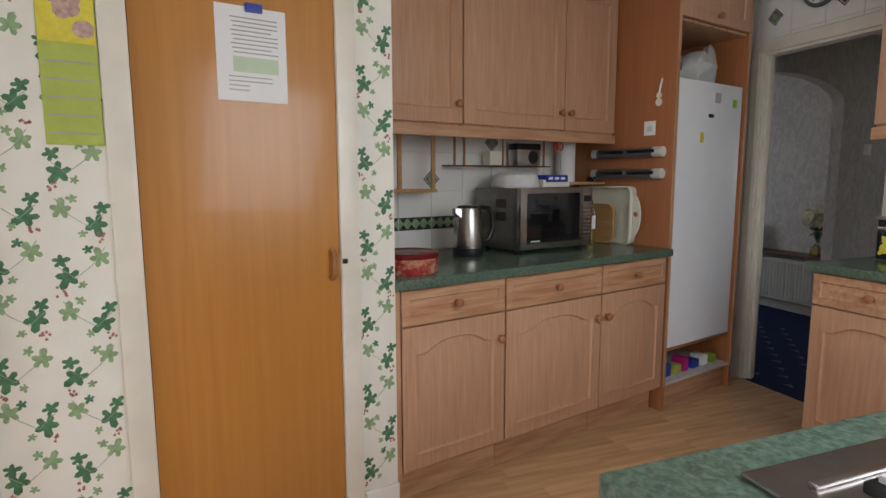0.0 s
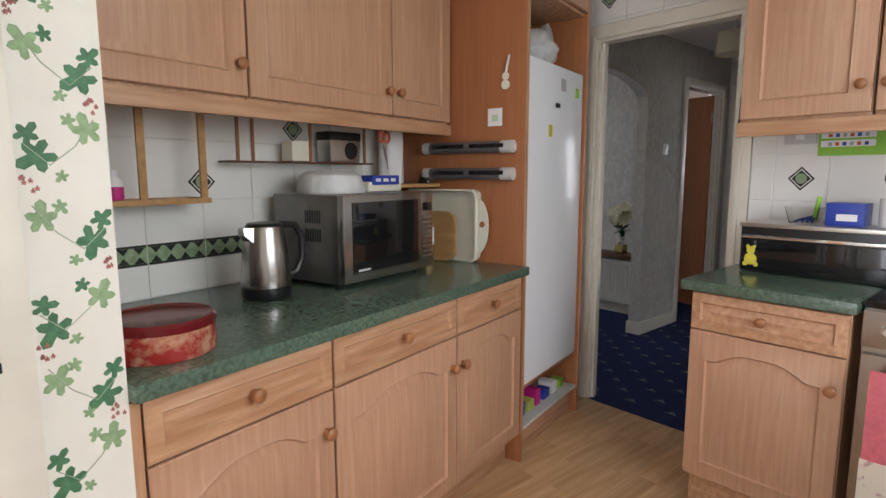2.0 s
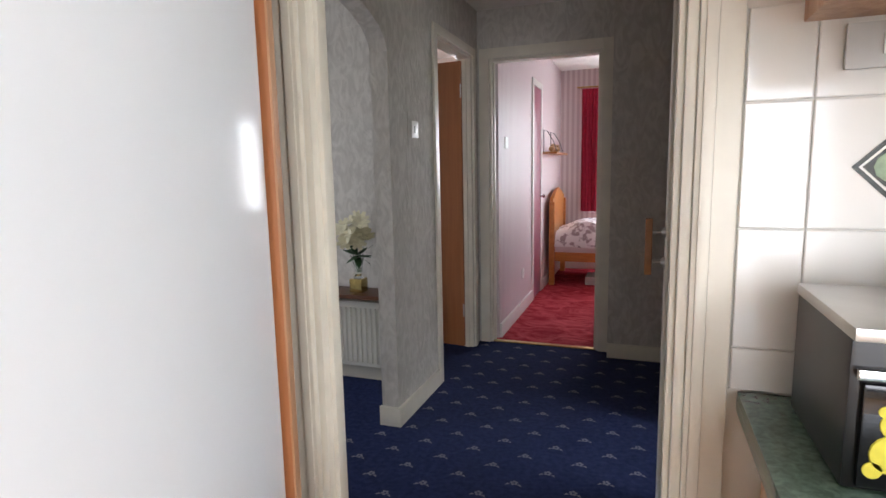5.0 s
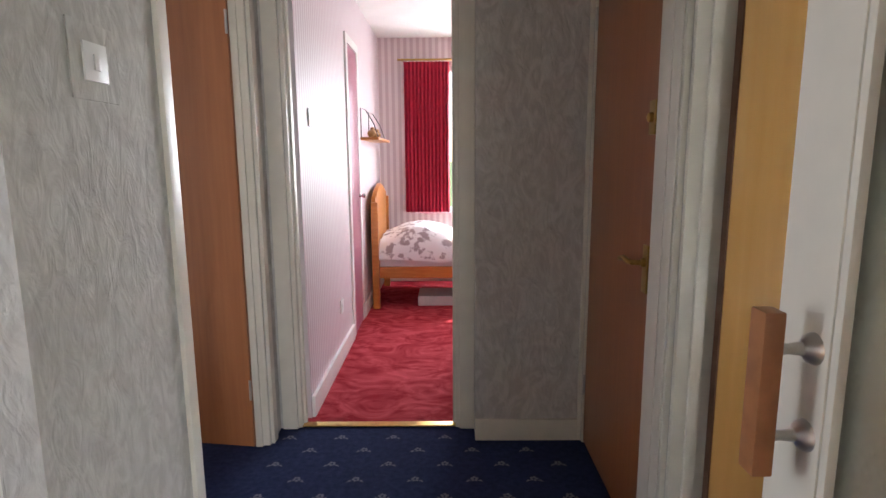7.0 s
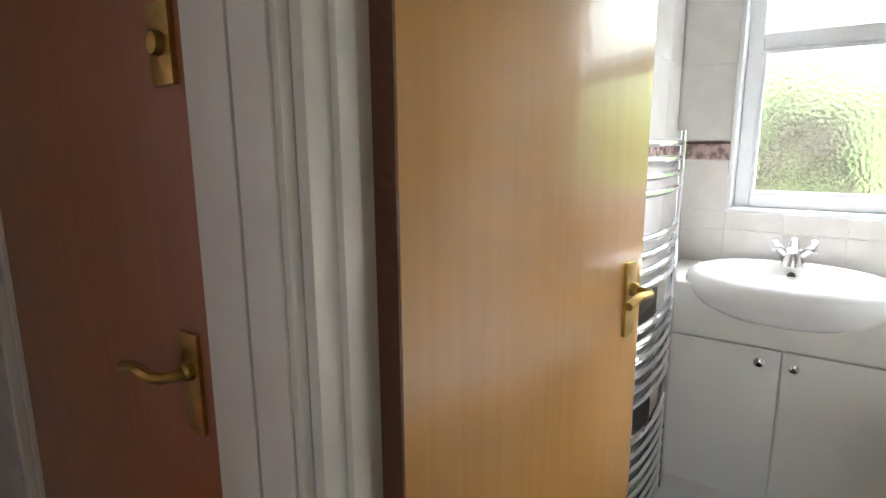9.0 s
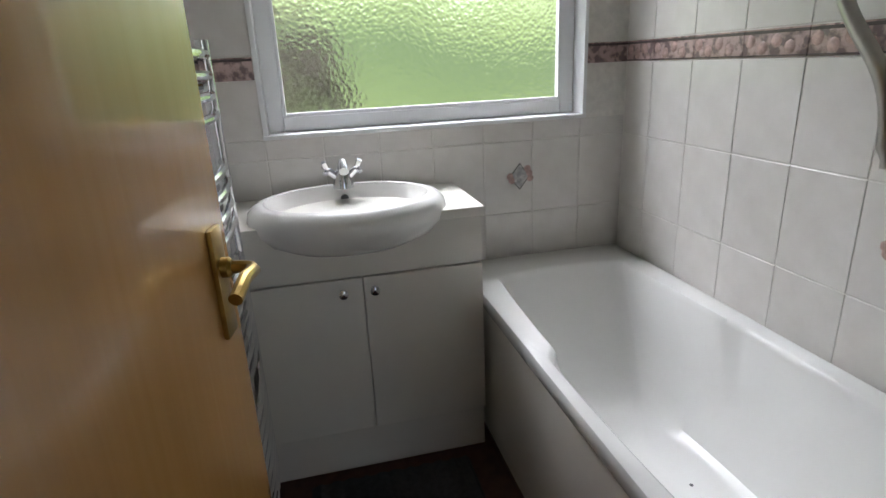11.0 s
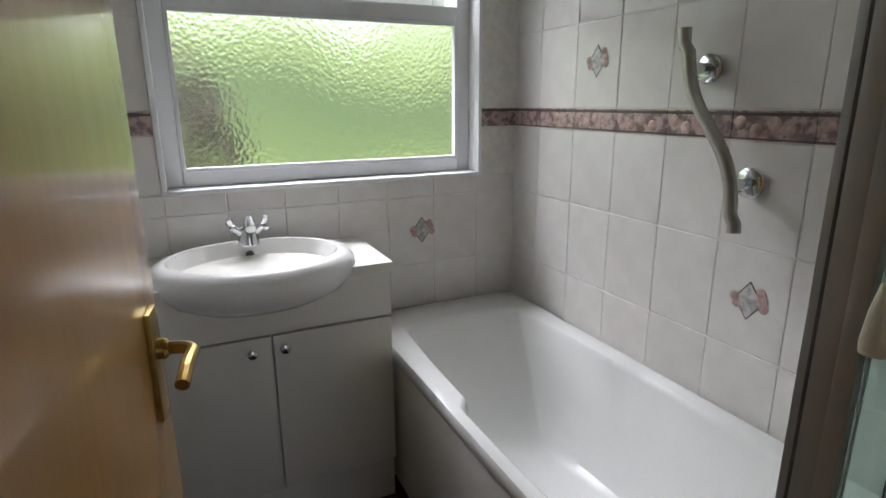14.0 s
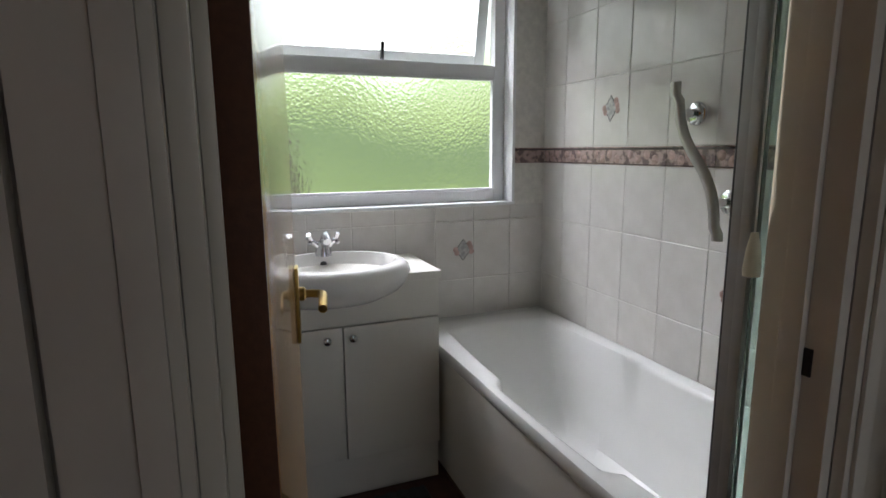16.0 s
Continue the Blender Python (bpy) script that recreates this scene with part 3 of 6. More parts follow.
def door_front(parent, name, m, w, h, arch, rim, knob=None, wood=OAK_P):
    """m: local x out of the unit, y along it, z up, at the front's lower corner."""
    bm = bmesh.new()
    loft(bm, panel_loops(w, h, arch, 0.02, 0, rim))
    bmesh.ops.transform(bm, matrix=m, verts=bm.verts[:])
    d = part(name, bm, wood, parent)
    if knob:
        bm = bmesh.new()
        knob_bm(bm, m @ Matrix.Translation((0.02, knob[0], knob[1])) @ Matrix.Rotation(radians(90), 4, "Y"))
        part("knob", bm, KNOBW, d, "turned wooden knob")
    return d


def base_unit(m, w, label, knob_side, group="base units"):
    th = thing("base_cabinet", label, "cabinet", m.translation, group)
    bm = bmesh.new()
    box(bm, (-0.56, 0.002, 0.135), (0.0, w - 0.002, 0.868), 0.002)
    bmesh.ops.transform(bm, matrix=m, verts=bm.verts[:])
    part("carcass", bm, OAK, th)
    bm = bmesh.new()
    box(bm, (-0.07, 0.002, 0.002), (-0.05, w - 0.002, 0.134))
    bmesh.ops.transform(bm, matrix=m, verts=bm.verts[:])
    part("plinth", bm, OAK_H, th)
    g = 0.004
    door_front(th, "drawer_front", m @ Matrix.Translation((0.001, g, 0.728)), w - 2 * g, 0.138, 0.0, 0.028, ((w - 2 * g) / 2, 0.069), OAK_H)
    ky = 0.03 if knob_side < 0 else w - 2 * g - 0.03
    door_front(th, "door", m @ Matrix.Translation((0.001, g, 0.15)), w - 2 * g, 0.572, 0.045, 0.055, (ky, 0.465), OAK_P)
    return th


def wall_unit(m, w, z0, z1, depth, label, knob_side):
    th = thing("wall_cabinet", label, "cabinet", (m.translation.x, m.translation.y, z0), "wall units")
    bm = bmesh.new()
    box(bm, (-depth, 0.002, z0), (0.0, w - 0.002, z1), 0.002)
    bmesh.ops.transform(bm, matrix=m, verts=bm.verts[:])
    part("carcass", bm, OAK, th)
    ky = 0.03 if knob_side < 0 else w - 0.038
    door_front(th, "door", m @ Matrix.Translation((0.001, 0.004, z0 + 0.01)), w - 0.008, z1 - z0 - 0.02, 0.0, 0.06, (ky, 0.09), OAK_P)
    return th


begin()
I4 = Matrix.Identity(4)
for y0, y1, ks in ((0.395, 0.903, 1), (0.903, 1.508, 1), (1.508, 2.012, -1)):
    base_unit(Matrix.Translation((-0.02, y0, 0)), y1 - y0, "limed oak base cabinet with arched door and drawer", ks)
bm = bmesh.new()
box(bm, (-0.70, 0.372, 0.872), (0.03, 2.028, 0.912), 0.012)
solo("worktop", bm, WORKTOP, "green mottled laminate worktop with rounded front edge", "worktop")
bm = bmesh.new()
box(bm, (-0.56, 0.372, 0.002), (-0.002, 0.393, 0.868))
solo("end_panel", bm, OAK, "narrow oak filler panel beside the units", "panel")
for y0, y1, ks in ((0.38, 0.955, 1), (0.955, 1.62, 1), (1.62, 2.024, -1)):
    wall_unit(Matrix.Translation((-0.40, y0, 0)), y1 - y0, 1.525, 2.30, 0.298, "limed oak wall cabinet with raised panel door", ks)
bm = bmesh.new()
box(bm, (-0.405, 0.38, 1.475), (-0.376, 2.024, 1.524), 0.004)
solo("pelmet", bm, OAK_H, "oak pelmet strip under the wall cabinets", "pelmet")
# tall fridge housing
fh = thing("fridge_housing", "tall reddish wood housing round the fridge", "cabinet", (-0.35, 2.35, 0))
boxpart("side_panel", (-0.698, 2.03, 0.002), (-0.005, 2.052, H - 0.01), SAPELE, fh, 0.002)
boxpart("side_panel", (-0.698, 2.700, 0.002), (-0.005, 2.722, H - 0.01), SAPELE, fh, 0.002)
boxpart("edge_trim", (-0.005, 2.03, 0.14), (-0.001, 2.052, H - 0.01), OAK, fh, 0)
boxpart("edge_trim", (-0.005, 2.700, 0.14), (-0.001, 2.722, H - 0.01), OAK, fh, 0)
boxpart("shelf", (-0.698, 2.053, 0.33), (-0.02, 2.699, 0.346), SAPELE, fh, 0.002)
boxpart("floor_board", (-0.698, 2.053, 0.14), (-0.01, 2.699, 0.156), LGREY, fh, 0.002)
boxpart("plinth", (-0.07, 2.053, 0.002), (-0.045, 2.699, 0.139), OAK_H, fh, 0.002)
boxpart("shelf", (-0.698, 2.053, 2.085), (-0.02, 2.699, 2.10), OAK, fh, 0.002)
d = door_front(fh, "top_door", Matrix.Translation((-0.02, 2.056, 2.103)), 0.64, 0.25, 0.0, 0.05, (0.32, 0.04), OAK_P)
fr = thing("fridge", "tall white enamel upright fridge in its housing", "fridge", (-0.3, 2.36, 0.347))
boxpart("body", (-0.66, 2.075, 0.347), (-0.075, 2.678, 1.80), FRIDGE, fr, 0.004)
boxpart("door", (-0.072, 2.072, 0.350), (-0.012, 2.681, 1.80), FRIDGE, fr, 0.010)
swing(K)
begin()
# larder with ivy wallpaper
lw = structure("larder_wall", [((-0.72, 0.225, 0), (0.0, 0.372, H)), ((-0.72, -0.80, 0), (0.0, -0.50, H)), ((-0.72, -0.50, 2.05), (0.0, 0.225, H))], PAPERBASE, "ivory wallpaper printed with green ivy", "wall")
structure("larder_skirting", [((0.0, 0.235, 0.0), (0.014, 0.372, 0.13)), ((0.0, -0.80, 0.0), (0.014, -0.51, 0.13))], WHITEB, "white painted skirting board", "skirting", 0.003)
lf = thing("larder_door_frame", "white painted larder door frame", "door frame", (0, 0, 0))
tagged(lf, kind="structure")
for a, b in (((-0.03, 0.158, 0.002), (0.018, 0.226, 2.1)), ((-0.03, -0.505, 0.002), (0.018, -0.437, 2.1)), ((-0.03, -0.437, 2.04), (0.018, 0.158, 2.1))):
    boxpart("architrave", a, b, WHITE, lf, 0.005)
ld = thing("door_larder", "glossy honey veneered flush larder door, closed", "door", (-0.02, -0.14, 0.0))
boxpart("leaf", (-0.034, -0.435, 0.008), (0.004, 0.156, 2.036), VENEER, ld, 0.002)
bm = bmesh.new()
tube(bm, [(0.004, 0.128, 0.945), (0.022, 0.128, 0.95), (0.032, 0.128, 0.965), (0.034, 0.128, 0.995), (0.032, 0.128, 1.025), (0.022, 0.128, 1.04), (0.004, 0.128, 1.045)], 0.008, 10)
part("handle", bm, KNOBW, ld, "small wooden bow handle")
bm = bmesh.new()
box(bm, (0.018, 0.160, 0.995), (0.024, 0.178, 1.012), 0.002)
part("catch", bm, BLACK, ld, "small black catch")
structure("larder_corner_trim", [((-0.1, -0.86, 0.0), (0.03, -0.80, H))], WHITEB, "white painted corner trim", "trim", 0.006)
structure("larder_side", [((-0.72, -2.5, 0.0), (-0.10, -0.86, H))], KWALL, "plain cream wall beyond the larder")


def ivy_leaf(bm, c, size, ang):
    out = []
    for k in range(20):
        a = 2 * math.pi * k / 20
        lobe = abs(math.cos(2.5 * (a - math.pi / 2))) ** 1.3
        r = size * (0.50 + 0.46 * lobe) * (1.25 if abs(a - math.pi / 2) < 0.5 else 0.95)
        if abs(a - 1.5 * math.pi) < 0.2:
            r *= 0.5
        p = Matrix.Rotation(ang, 2) @ Vector((r * math.cos(a), r * math.sin(a)))
        out.append((c[0], c[1] + p.x, c[2] + p.y))
    prism(bm, out, (0.0006, 0, 0))


rnd = random.Random(4)
g1, g2, g3, g4 = bmesh.new(), bmesh.new(), bmesh.new(), bmesh.new()
for ya, yb in ((0.228, 0.370), (-0.795, -0.660), (-0.650, -0.508)):
    z, k = 0.20, 0

    def inside(y, m):
        return min(max(y, ya + m), yb - m)
    while z < 2.30:
        sd = 1 if k % 2 else -1
        mid = (ya + yb) / 2
        knot = (mid - sd * 0.052, z + 0.075)
        # a trailing stem with a pair of dark leaves at its end, a pale one above and small ones along it
        pts = [(0.0004, mid + sd * 0.056, z + 0.03), (0.0005, mid + sd * 0.02, z - 0.004), (0.0005, mid - sd * 0.02, z + 0.028), (0.0004, *knot)]
        tube(g4, pts, 0.0011, 5)
        ivy_leaf(g1, (0.0004, inside(mid + sd * 0.036, 0.031), z + 0.006 + rnd.uniform(-0.006, 0.006)), 0.032, rnd.uniform(2.0, 3.4))
        ivy_leaf(g1, (0.0005, inside(mid + sd * 0.054, 0.020), z + 0.045), 0.021, rnd.uniform(-1.6, -0.6))
        ivy_leaf(g2, (0.0004, inside(mid - sd * 0.040, 0.027), z + 0.048 + rnd.uniform(-0.008, 0.008)), 0.028, rnd.uniform(-0.8, 0.8))
        ivy_leaf(g2 if k % 3 else g1, (0.0005, inside(mid - sd * 0.012, 0.014), z + 0.072), 0.014, rnd.uniform(-3, 3))
        ivy_leaf(g2, (0.0005, inside(mid + sd * 0.004, 0.012), z - 0.022), 0.012, rnd.uniform(-3, 3))
        for q in range(6):
            ivy_leaf(g3, (0.0006, inside(mid + sd * 0.052 + rnd.uniform(-0.012, 0.012), 0.006), z - 0.034 + rnd.uniform(-0.014, 0.010)), 0.0048, 0)
        k += 1
        z += 0.140 + rnd.uniform(-0.006, 0.006)
for nm, b, mt in (("ivy_print", g1, IVY1), ("ivy_print_pale", g2, IVY2), ("berry_print", g3, BERRY), ("stem_print", g4, STEM)):
    ob = part(nm, b, mt, lw, smooth=False)
    ob["kind"] = "stuff"
# calendar and letter
ca = thing("calendar", "yellow green wall calendar with a flower picture", "calendar", (0.004, -0.57, 1.365))
boxpart("page", (0.002, -0.636, 1.372), (0.005, -0.508, 1.80), LIME, ca)
boxpart("picture", (0.005, -0.634, 1.63), (0.0062, -0.510, 1.798), YELLOW, ca, 0, "photograph of pink flowers on yellow")
bm = bmesh.new()
for q in range(7):
    lathe(bm, [(0.022, 0), (0.014, 0.0007), (0.004, 0.0012)], axis_m((0.0062, -0.60 + 0.012 * q + rnd.uniform(-0.01, 0.01), 1.70 + rnd.uniform(-0.04, 0.05)), (0, 1, 0), (1, 0, 0)), 9)
part("flower_print", bm, ROSE, ca)
for i in range(5):
    boxpart("print_bar", (0.005, -0.628, 1.40 + i * 0.045), (0.0058, -0.518, 1.404 + i * 0.045), PRINT, ca)
le = thing("letter", "white printed letter clipped to the larder door", "paper", (0.005, -0.11, 1.515))
boxpart("sheet", (0.0045, -0.212, 1.515), (0.0062, -0.004, 1.790), PAPER, le)
boxpart("print_block", (0.0062, -0.165, 1.60), (0.0068, -0.030, 1.645), PGREEN, le, 0, "pale green printed box")
for i in range(9):
    z = 1.755 - i * 0.0125
    boxpart("print_line", (0.0062, -0.170 + 0.004 * (i % 3), z), (0.0068, -0.030 - 0.02 * (i % 4 == 3), z + 0.0035), PRINT, le)
for i in range(4):
    boxpart("print_line", (0.0062, -0.180, 1.585 - i * 0.013), (0.0068, -0.05 - 0.07 * (i > 1), 1.588 - i * 0.013), PRINT, le)
boxpart("clip", (0.004, -0.125, 1.775), (0.016, -0.075, 1.80), BLUE, le, 0.003, "blue bulldog clip")
swing(K)

# ---- kitchen: cooker wall ----
R90 = Matrix.Rotation(radians(-90), 4, "Z")
base_unit(Matrix.Translation((0.305, 2.24, 0)) @ R90, 0.50, "limed oak base cabinet beside the cooker", 1, "base units")
bm = bmesh.new()
box(bm, (0.27, 2.20, 0.872), (0.82, 2.848, 0.912), 0.012)
solo("worktop", bm, WORKTOP, "short green mottled laminate worktop beside the doorway", "worktop")
wall_unit(Matrix.Translation((0.33, 2.50, 0)) @ R90, 0.42, 1.50, 2.30, 0.345, "limed oak wall cabinet above the bread bin", 1)
wall_unit(Matrix.Translation((0.754, 2.50, 0)) @ R90, 0.62, 1.50, 2.30, 0.345, "limed oak wall cabinet above the cooker", -1)
bm = bmesh.new()
box(bm, (0.325, 2.478, 1.445), (1.38, 2.505, 1.498), 0.004)
solo("pelmet", bm, OAK_HX, "oak pelmet strip under the wall cabinet", "pelmet")
ck = thing("cooker", "stainless steel cooker with black hob", "cooker", (1.12, 2.5, 0))
boxpart("body", (0.83, 2.25, 0.02), (1.42, 2.84, 0.895), STEEL, ck, 0.004)
boxpart("hob", (0.828, 2.24, 0.896), (1.422, 2.84, 0.915), BLACKG, ck, 0.004, "black glass hob")
boxpart("control_panel", (0.83, 2.235, 0.775), (1.42, 2.25, 0.89), STEEL, ck, 0.003)
boxpart("oven_door", (0.835, 2.225, 0.10), (1.415, 2.249, 0.755), STEEL, ck, 0.004)
boxpart("oven_glass", (0.95, 2.221, 0.25), (1.30, 2.225, 0.62), BLACKG, ck, 0.001, "dark oven glass")
for i in range(5):
    bm = bmesh.new()
    lathe(bm, [(0.025, 0), (0.025, 0.008), (0.018, 0.012), (0.016, 0.032), (0.012, 0.035)], axis_m((0.90 + i * 0.075, 2.235, 0.835), (1, 0, 0), (0, -1, 0)), 16)
    part("knob", bm, CHROME, ck, "chrome and black control knob")
bm = bmesh.new()
tube(bm, [(0.88, 2.225, 0.70), (0.88, 2.185, 0.70), (1.37, 2.185, 0.70), (1.37, 2.225, 0.70)], 0.009, 10)
part("handle", bm, STEEL, ck)
og = thing("oven_gloves", "pink quilted double oven glove hanging on the cooker", "oven glove", (0.96, 2.17, 0.32))
for nm, x0, x1, y, z0, z1, mt in (("quilt", 0.875, 1.06, 2.155, 0.44, 0.725, PINK), ("pocket", 0.872, 1.063, 2.150, 0.26, 0.45, PRINTC), ("back_quilt", 0.93, 1.10, 2.196, 0.32, 0.715, LGREY)):
    bm = bmesh.new()
    nx, nz = 14, 20
    grid = []
    for s in (0, 1):
        lay = []
        for i in range(nx + 1):
            col = []
            for j in range(nz + 1):
                u, v = i / nx, j / nz
                x, z = x0 + (x1 - x0) * u, z0 + (z1 - z0) * v
                if nm != "quilt" and v < 0.3:
                    k = math.sqrt(max(0, 1 - (1 - v / 0.3) ** 2)) * 0.35 + 0.65
                    x = (x0 + x1) / 2 + (x - (x0 + x1) / 2) * k
                puff = 0.006 * abs(math.sin((u * 4 + v * 5) * math.pi * 0.9)) * abs(math.sin((u * 4 - v * 5) * math.pi * 0.9)) if nm != "pocket" else 0.003
                col.append(bm.verts.new((x, y - puff if s else y + 0.012, z)))
            lay.append(col)
        grid.append(lay)
    for s in (0, 1):
        for i in range(nx):
            for j in range(nz):
                bm.faces.new((grid[s][i][j], grid[s][i + 1][j], grid[s][i + 1][j + 1], grid[s][i][j + 1]))
    for i in range(nx):
        for j in (0, nz):
            bm.faces.new((grid[0][i][j], grid[0][i + 1][j], grid[1][i + 1][j], grid[1][i][j]))
    for j in range(nz):
        for i in (0, nx):
            bm.faces.new((grid[0][i][j], grid[0][i][j + 1], grid[1][i][j + 1], grid[1][i][j]))
    part(nm, bm, mt, og)
# bread bin and what stands on it
bb = thing("bread_bin", "black and chrome bread bin with smoked drop front", "bread bin", (0.58, 2.68, 0.912))
boxpart("body", (0.34, 2.56, 0.914), (0.86, 2.80, 1.105), BLACK, bb, 0.006)
boxpart("drop_front", (0.352, 2.549, 0.922), (0.848, 2.559, 1.045), BLACKG, bb, 0.003, "smoked glossy front panel")
boxpart("trim", (0.345, 2.546, 1.05), (0.855, 2.560, 1.062), CHROME, bb, 0.002, "chrome strip")
boxpart("top", (0.338, 2.545, 1.094), (0.862, 2.80, 1.110), SATIN, bb, 0.004, "brushed metal top")
bm = bmesh.new()
for c, r in (((0.385, 0.965), 0.024), ((0.385, 1.0), 0.016), ((0.374, 1.015), 0.007), ((0.397, 1.015), 0.007), ((0.366, 0.945), 0.010), ((0.405, 0.945), 0.010)):
    lathe(bm, [(r, 0), (r * 0.96, 0.0015)], axis_m((c[0], 2.549, c[1]), (1, 0, 0), (0, -1, 0)), 16)
part("sticker", bm, YELLOW, bb, "yellow bear shaped sticker")
bx = thing("blue_box", "blue cardboard box with a white label", "box", (0.67, 2.68, 1.11))
boxpart("carton", (0.61, 2.62, 1.111), (0.73, 2.74, 1.195), BLUE, bx, 0.003)
boxpart("label", (0.645, 2.6185, 1.13), (0.71, 2.6199, 1.155), PAPER, bx)
tb = thing("plastic_tub", "clear plastic tub holding blue pegs", "tub", (0.53, 2.67, 1.11))
bm = bmesh.new()
loft(bm, [[(0.53 + s * a, 2.67 + t * b, z) for s, t in ((-1, -1), (1, -1), (1, 1), (-1, 1))] for a, b, z in ((0.045, 0.03, 1.111), (0.06, 0.042, 1.175), (0.058, 0.040, 1.175), (0.043, 0.028, 1.114))])
part("tub", bm, CLEAR, tb)
bm = bmesh.new()
for i in range(7):
    tube(bm, [(0.50 + 0.01 * i, 2.655 + 0.008 * (i % 3), 1.117 + 0.005 * (i % 2)), (0.515 + 0.008 * i, 2.69, 1.125 + 0.003 * i)], 0.005, 6)
part("pegs", bm, BLUE, tb, "bright blue pegs")
bm = bmesh.new()
tube(bm, [(0.56, 2.68, 1.12), (0.565, 2.685, 1.17), (0.57, 2.69, 1.215)], 0.009, 8)
part("brush", bm, BRIGHTG, tb, "lime green brush handle")
po = thing("utensil_pot", "white pot holding dark kitchen brushes", "pot", (0.80, 2.67, 1.11))
bm = bmesh.new()
lathe(bm, [(0.036, 1.111), (0.038, 1.13), (0.038, 1.215), (0.034, 1.215), (0.034, 1.125)], Matrix.Translation((0.80, 2.67, 0)), 20)
part("pot", bm, CERAMIC, po)
for i, (dx, dz) in enumerate(((-0.02, 0.06), (0.0, 0.075), (0.02, 0.055))):
    bm = bmesh.new()
    tube(bm, [(0.80 + dx * 0.3, 2.67, 1.15), (0.80 + dx, 2.67, 1.215 + dz)], 0.006, 8)
    lathe(bm, [(0.005, 0), (0.012, 0.01), (0.011, 0.03), (0.004, 0.04)], Matrix.Translation((0.80 + dx, 2.67, 1.21 + dz)), 10)
    part("brush", bm, BLACK if i != 1 else SATIN, po)
ks = thing("light_switch", "white cooker switch with two screws", "switch", (0.445, 2.838, 1.43))
boxpart("plate", (0.385, 2.828, 1.425), (0.505, 2.838, 1.49), LGREY, ks, 0.003)
boxpart("rocker", (0.43, 2.824, 1.443), (0.46, 2.828, 1.473), PAPER, ks, 0.002)
ps = thing("green_poster", "bright green leaflet with white product rows", "poster", (0.61, 2.835, 1.37))
boxpart("sheet", (0.51, 2.834, 1.375), (0.76, 2.837, 1.52), BRIGHTG, ps)
for i in range(3):
    boxpart("white_strip", (0.52, 2.8325, 1.41 + i * 0.034), (0.70, 2.834, 1.435 + i * 0.034), PAPER, ps)
    for j in range(6):
        boxpart("print_bar", (0.545 + j * 0.024, 2.8315, 1.414 + i * 0.034), (0.558 + j * 0.024, 2.8325, 1.428 + i * 0.034), (PRINT, ORANGE, BLUE)[(i + j) % 3], ps)
ck2 = thing("wall_clock", "round wall clock with dark rim above doorway", "clock", (-0.21, 2.83, 2.18))
bm = bmesh.new()
lathe(bm, [(0.105, 0), (0.112, 0.012), (0.105, 0.028), (0.092, 0.028), (0.090, 0.014)], axis_m((-0.21, 2.838, 2.30), (1, 0, 0), (0, -1, 0)), 40)
part("rim", bm, GREYP, ck2)
bm = bmesh.new()
lathe(bm, [(0.090, 0.010), (0.090, 0.0155)], axis_m((-0.21, 2.838, 2.30), (1, 0, 0), (0, -1, 0)), 40)
part("dial", bm, PAPER, ck2)
for i in range(12):
    a = math.pi * i / 6
    bm = bmesh.new()
    box(bm, (-0.003, -0.010, 0), (0.003, 0.010, 0.001))
    bmesh.ops.transform(bm, matrix=axis_m((-0.21 + 0.075 * math.sin(a), 2.822, 2.30 + 0.075 * math.cos(a)), (math.cos(a), 0, -math.sin(a)), (0, -1, 0)), verts=bm.verts[:])
    part("hour_mark", bm, BLACK, ck2)
for a, l in ((2.2, 0.05), (4.6, 0.07)):
    bm = bmesh.new()
    tube(bm, [(-0.21, 2.8205, 2.30), (-0.21 + l * math.sin(a), 2.8205, 2.30 + l * math.cos(a))], 0.002, 6)
    part("hand", bm, BLACK, ck2)
hk = thing("bottle_opener", "dark metal bottle opener hanging on a hook", "bottle opener", (0.285, 2.50, 1.50))
bm = bmesh.new()
tube(bm, [(0.318, 2.53, 1.60), (0.318, 2.53, 1.52)], 0.006, 8)
tube(bm, [(0.318 , 2.53 + 0.014 * math.cos(a), 1.505 + 0.014 * math.sin(a)) for a in [i * math.pi / 6 for i in range(13)]], 0.004, 6)
part("opener", bm, GREYP, hk)
# sink run under the window
sb = thing("sink_cabinet", "oak sink cabinet under the kitchen window", "cabinet", (1.8, 1.0, 0))
boxpart("carcass", (1.50, 0.30, 0.10), (2.095, 2.18, 0.868), OAK, sb, 0.003)
boxpart("plinth", (1.55, 0.32, 0.002), (2.09, 2.16, 0.099), OAK, sb)
bm = bmesh.new()
box(bm, (1.455, 0.265, 0.872), (2.098, 2.20, 0.912), 0.012)
solo("worktop", bm, WORKTOP, "green mottled laminate worktop with a sink drainer", "worktop")
sk = thing("sink_drainer", "stainless steel sink drainer with raised ribs", "sink", (1.78, 0.8, 0.912))
boxpart("tray", (1.53, 0.42, 0.913), (2.0, 1.35, 0.920), STEEL, sk, 0.003)
for i in range(7):
    boxpart("rib", (1.58 + i * 0.055, 0.47, 0.920), (1.592 + i * 0.055, 0.85, 0.926), STEEL, sk, 0.002)
dr = thing("dish_rack", "blue grey slatted rack standing on the drainer", "dish rack", (1.8, 0.65, 0.926))
boxpart("frame", (1.62, 0.50, 0.927), (1.98, 0.82, 0.942), BLACK, dr, 0.005)
for i in range(9):
    boxpart("slat", (1.63 + i * 0.038, 0.51, 0.943), (1.652 + i * 0.038, 0.81, 0.952), LGREY, dr, 0.002)

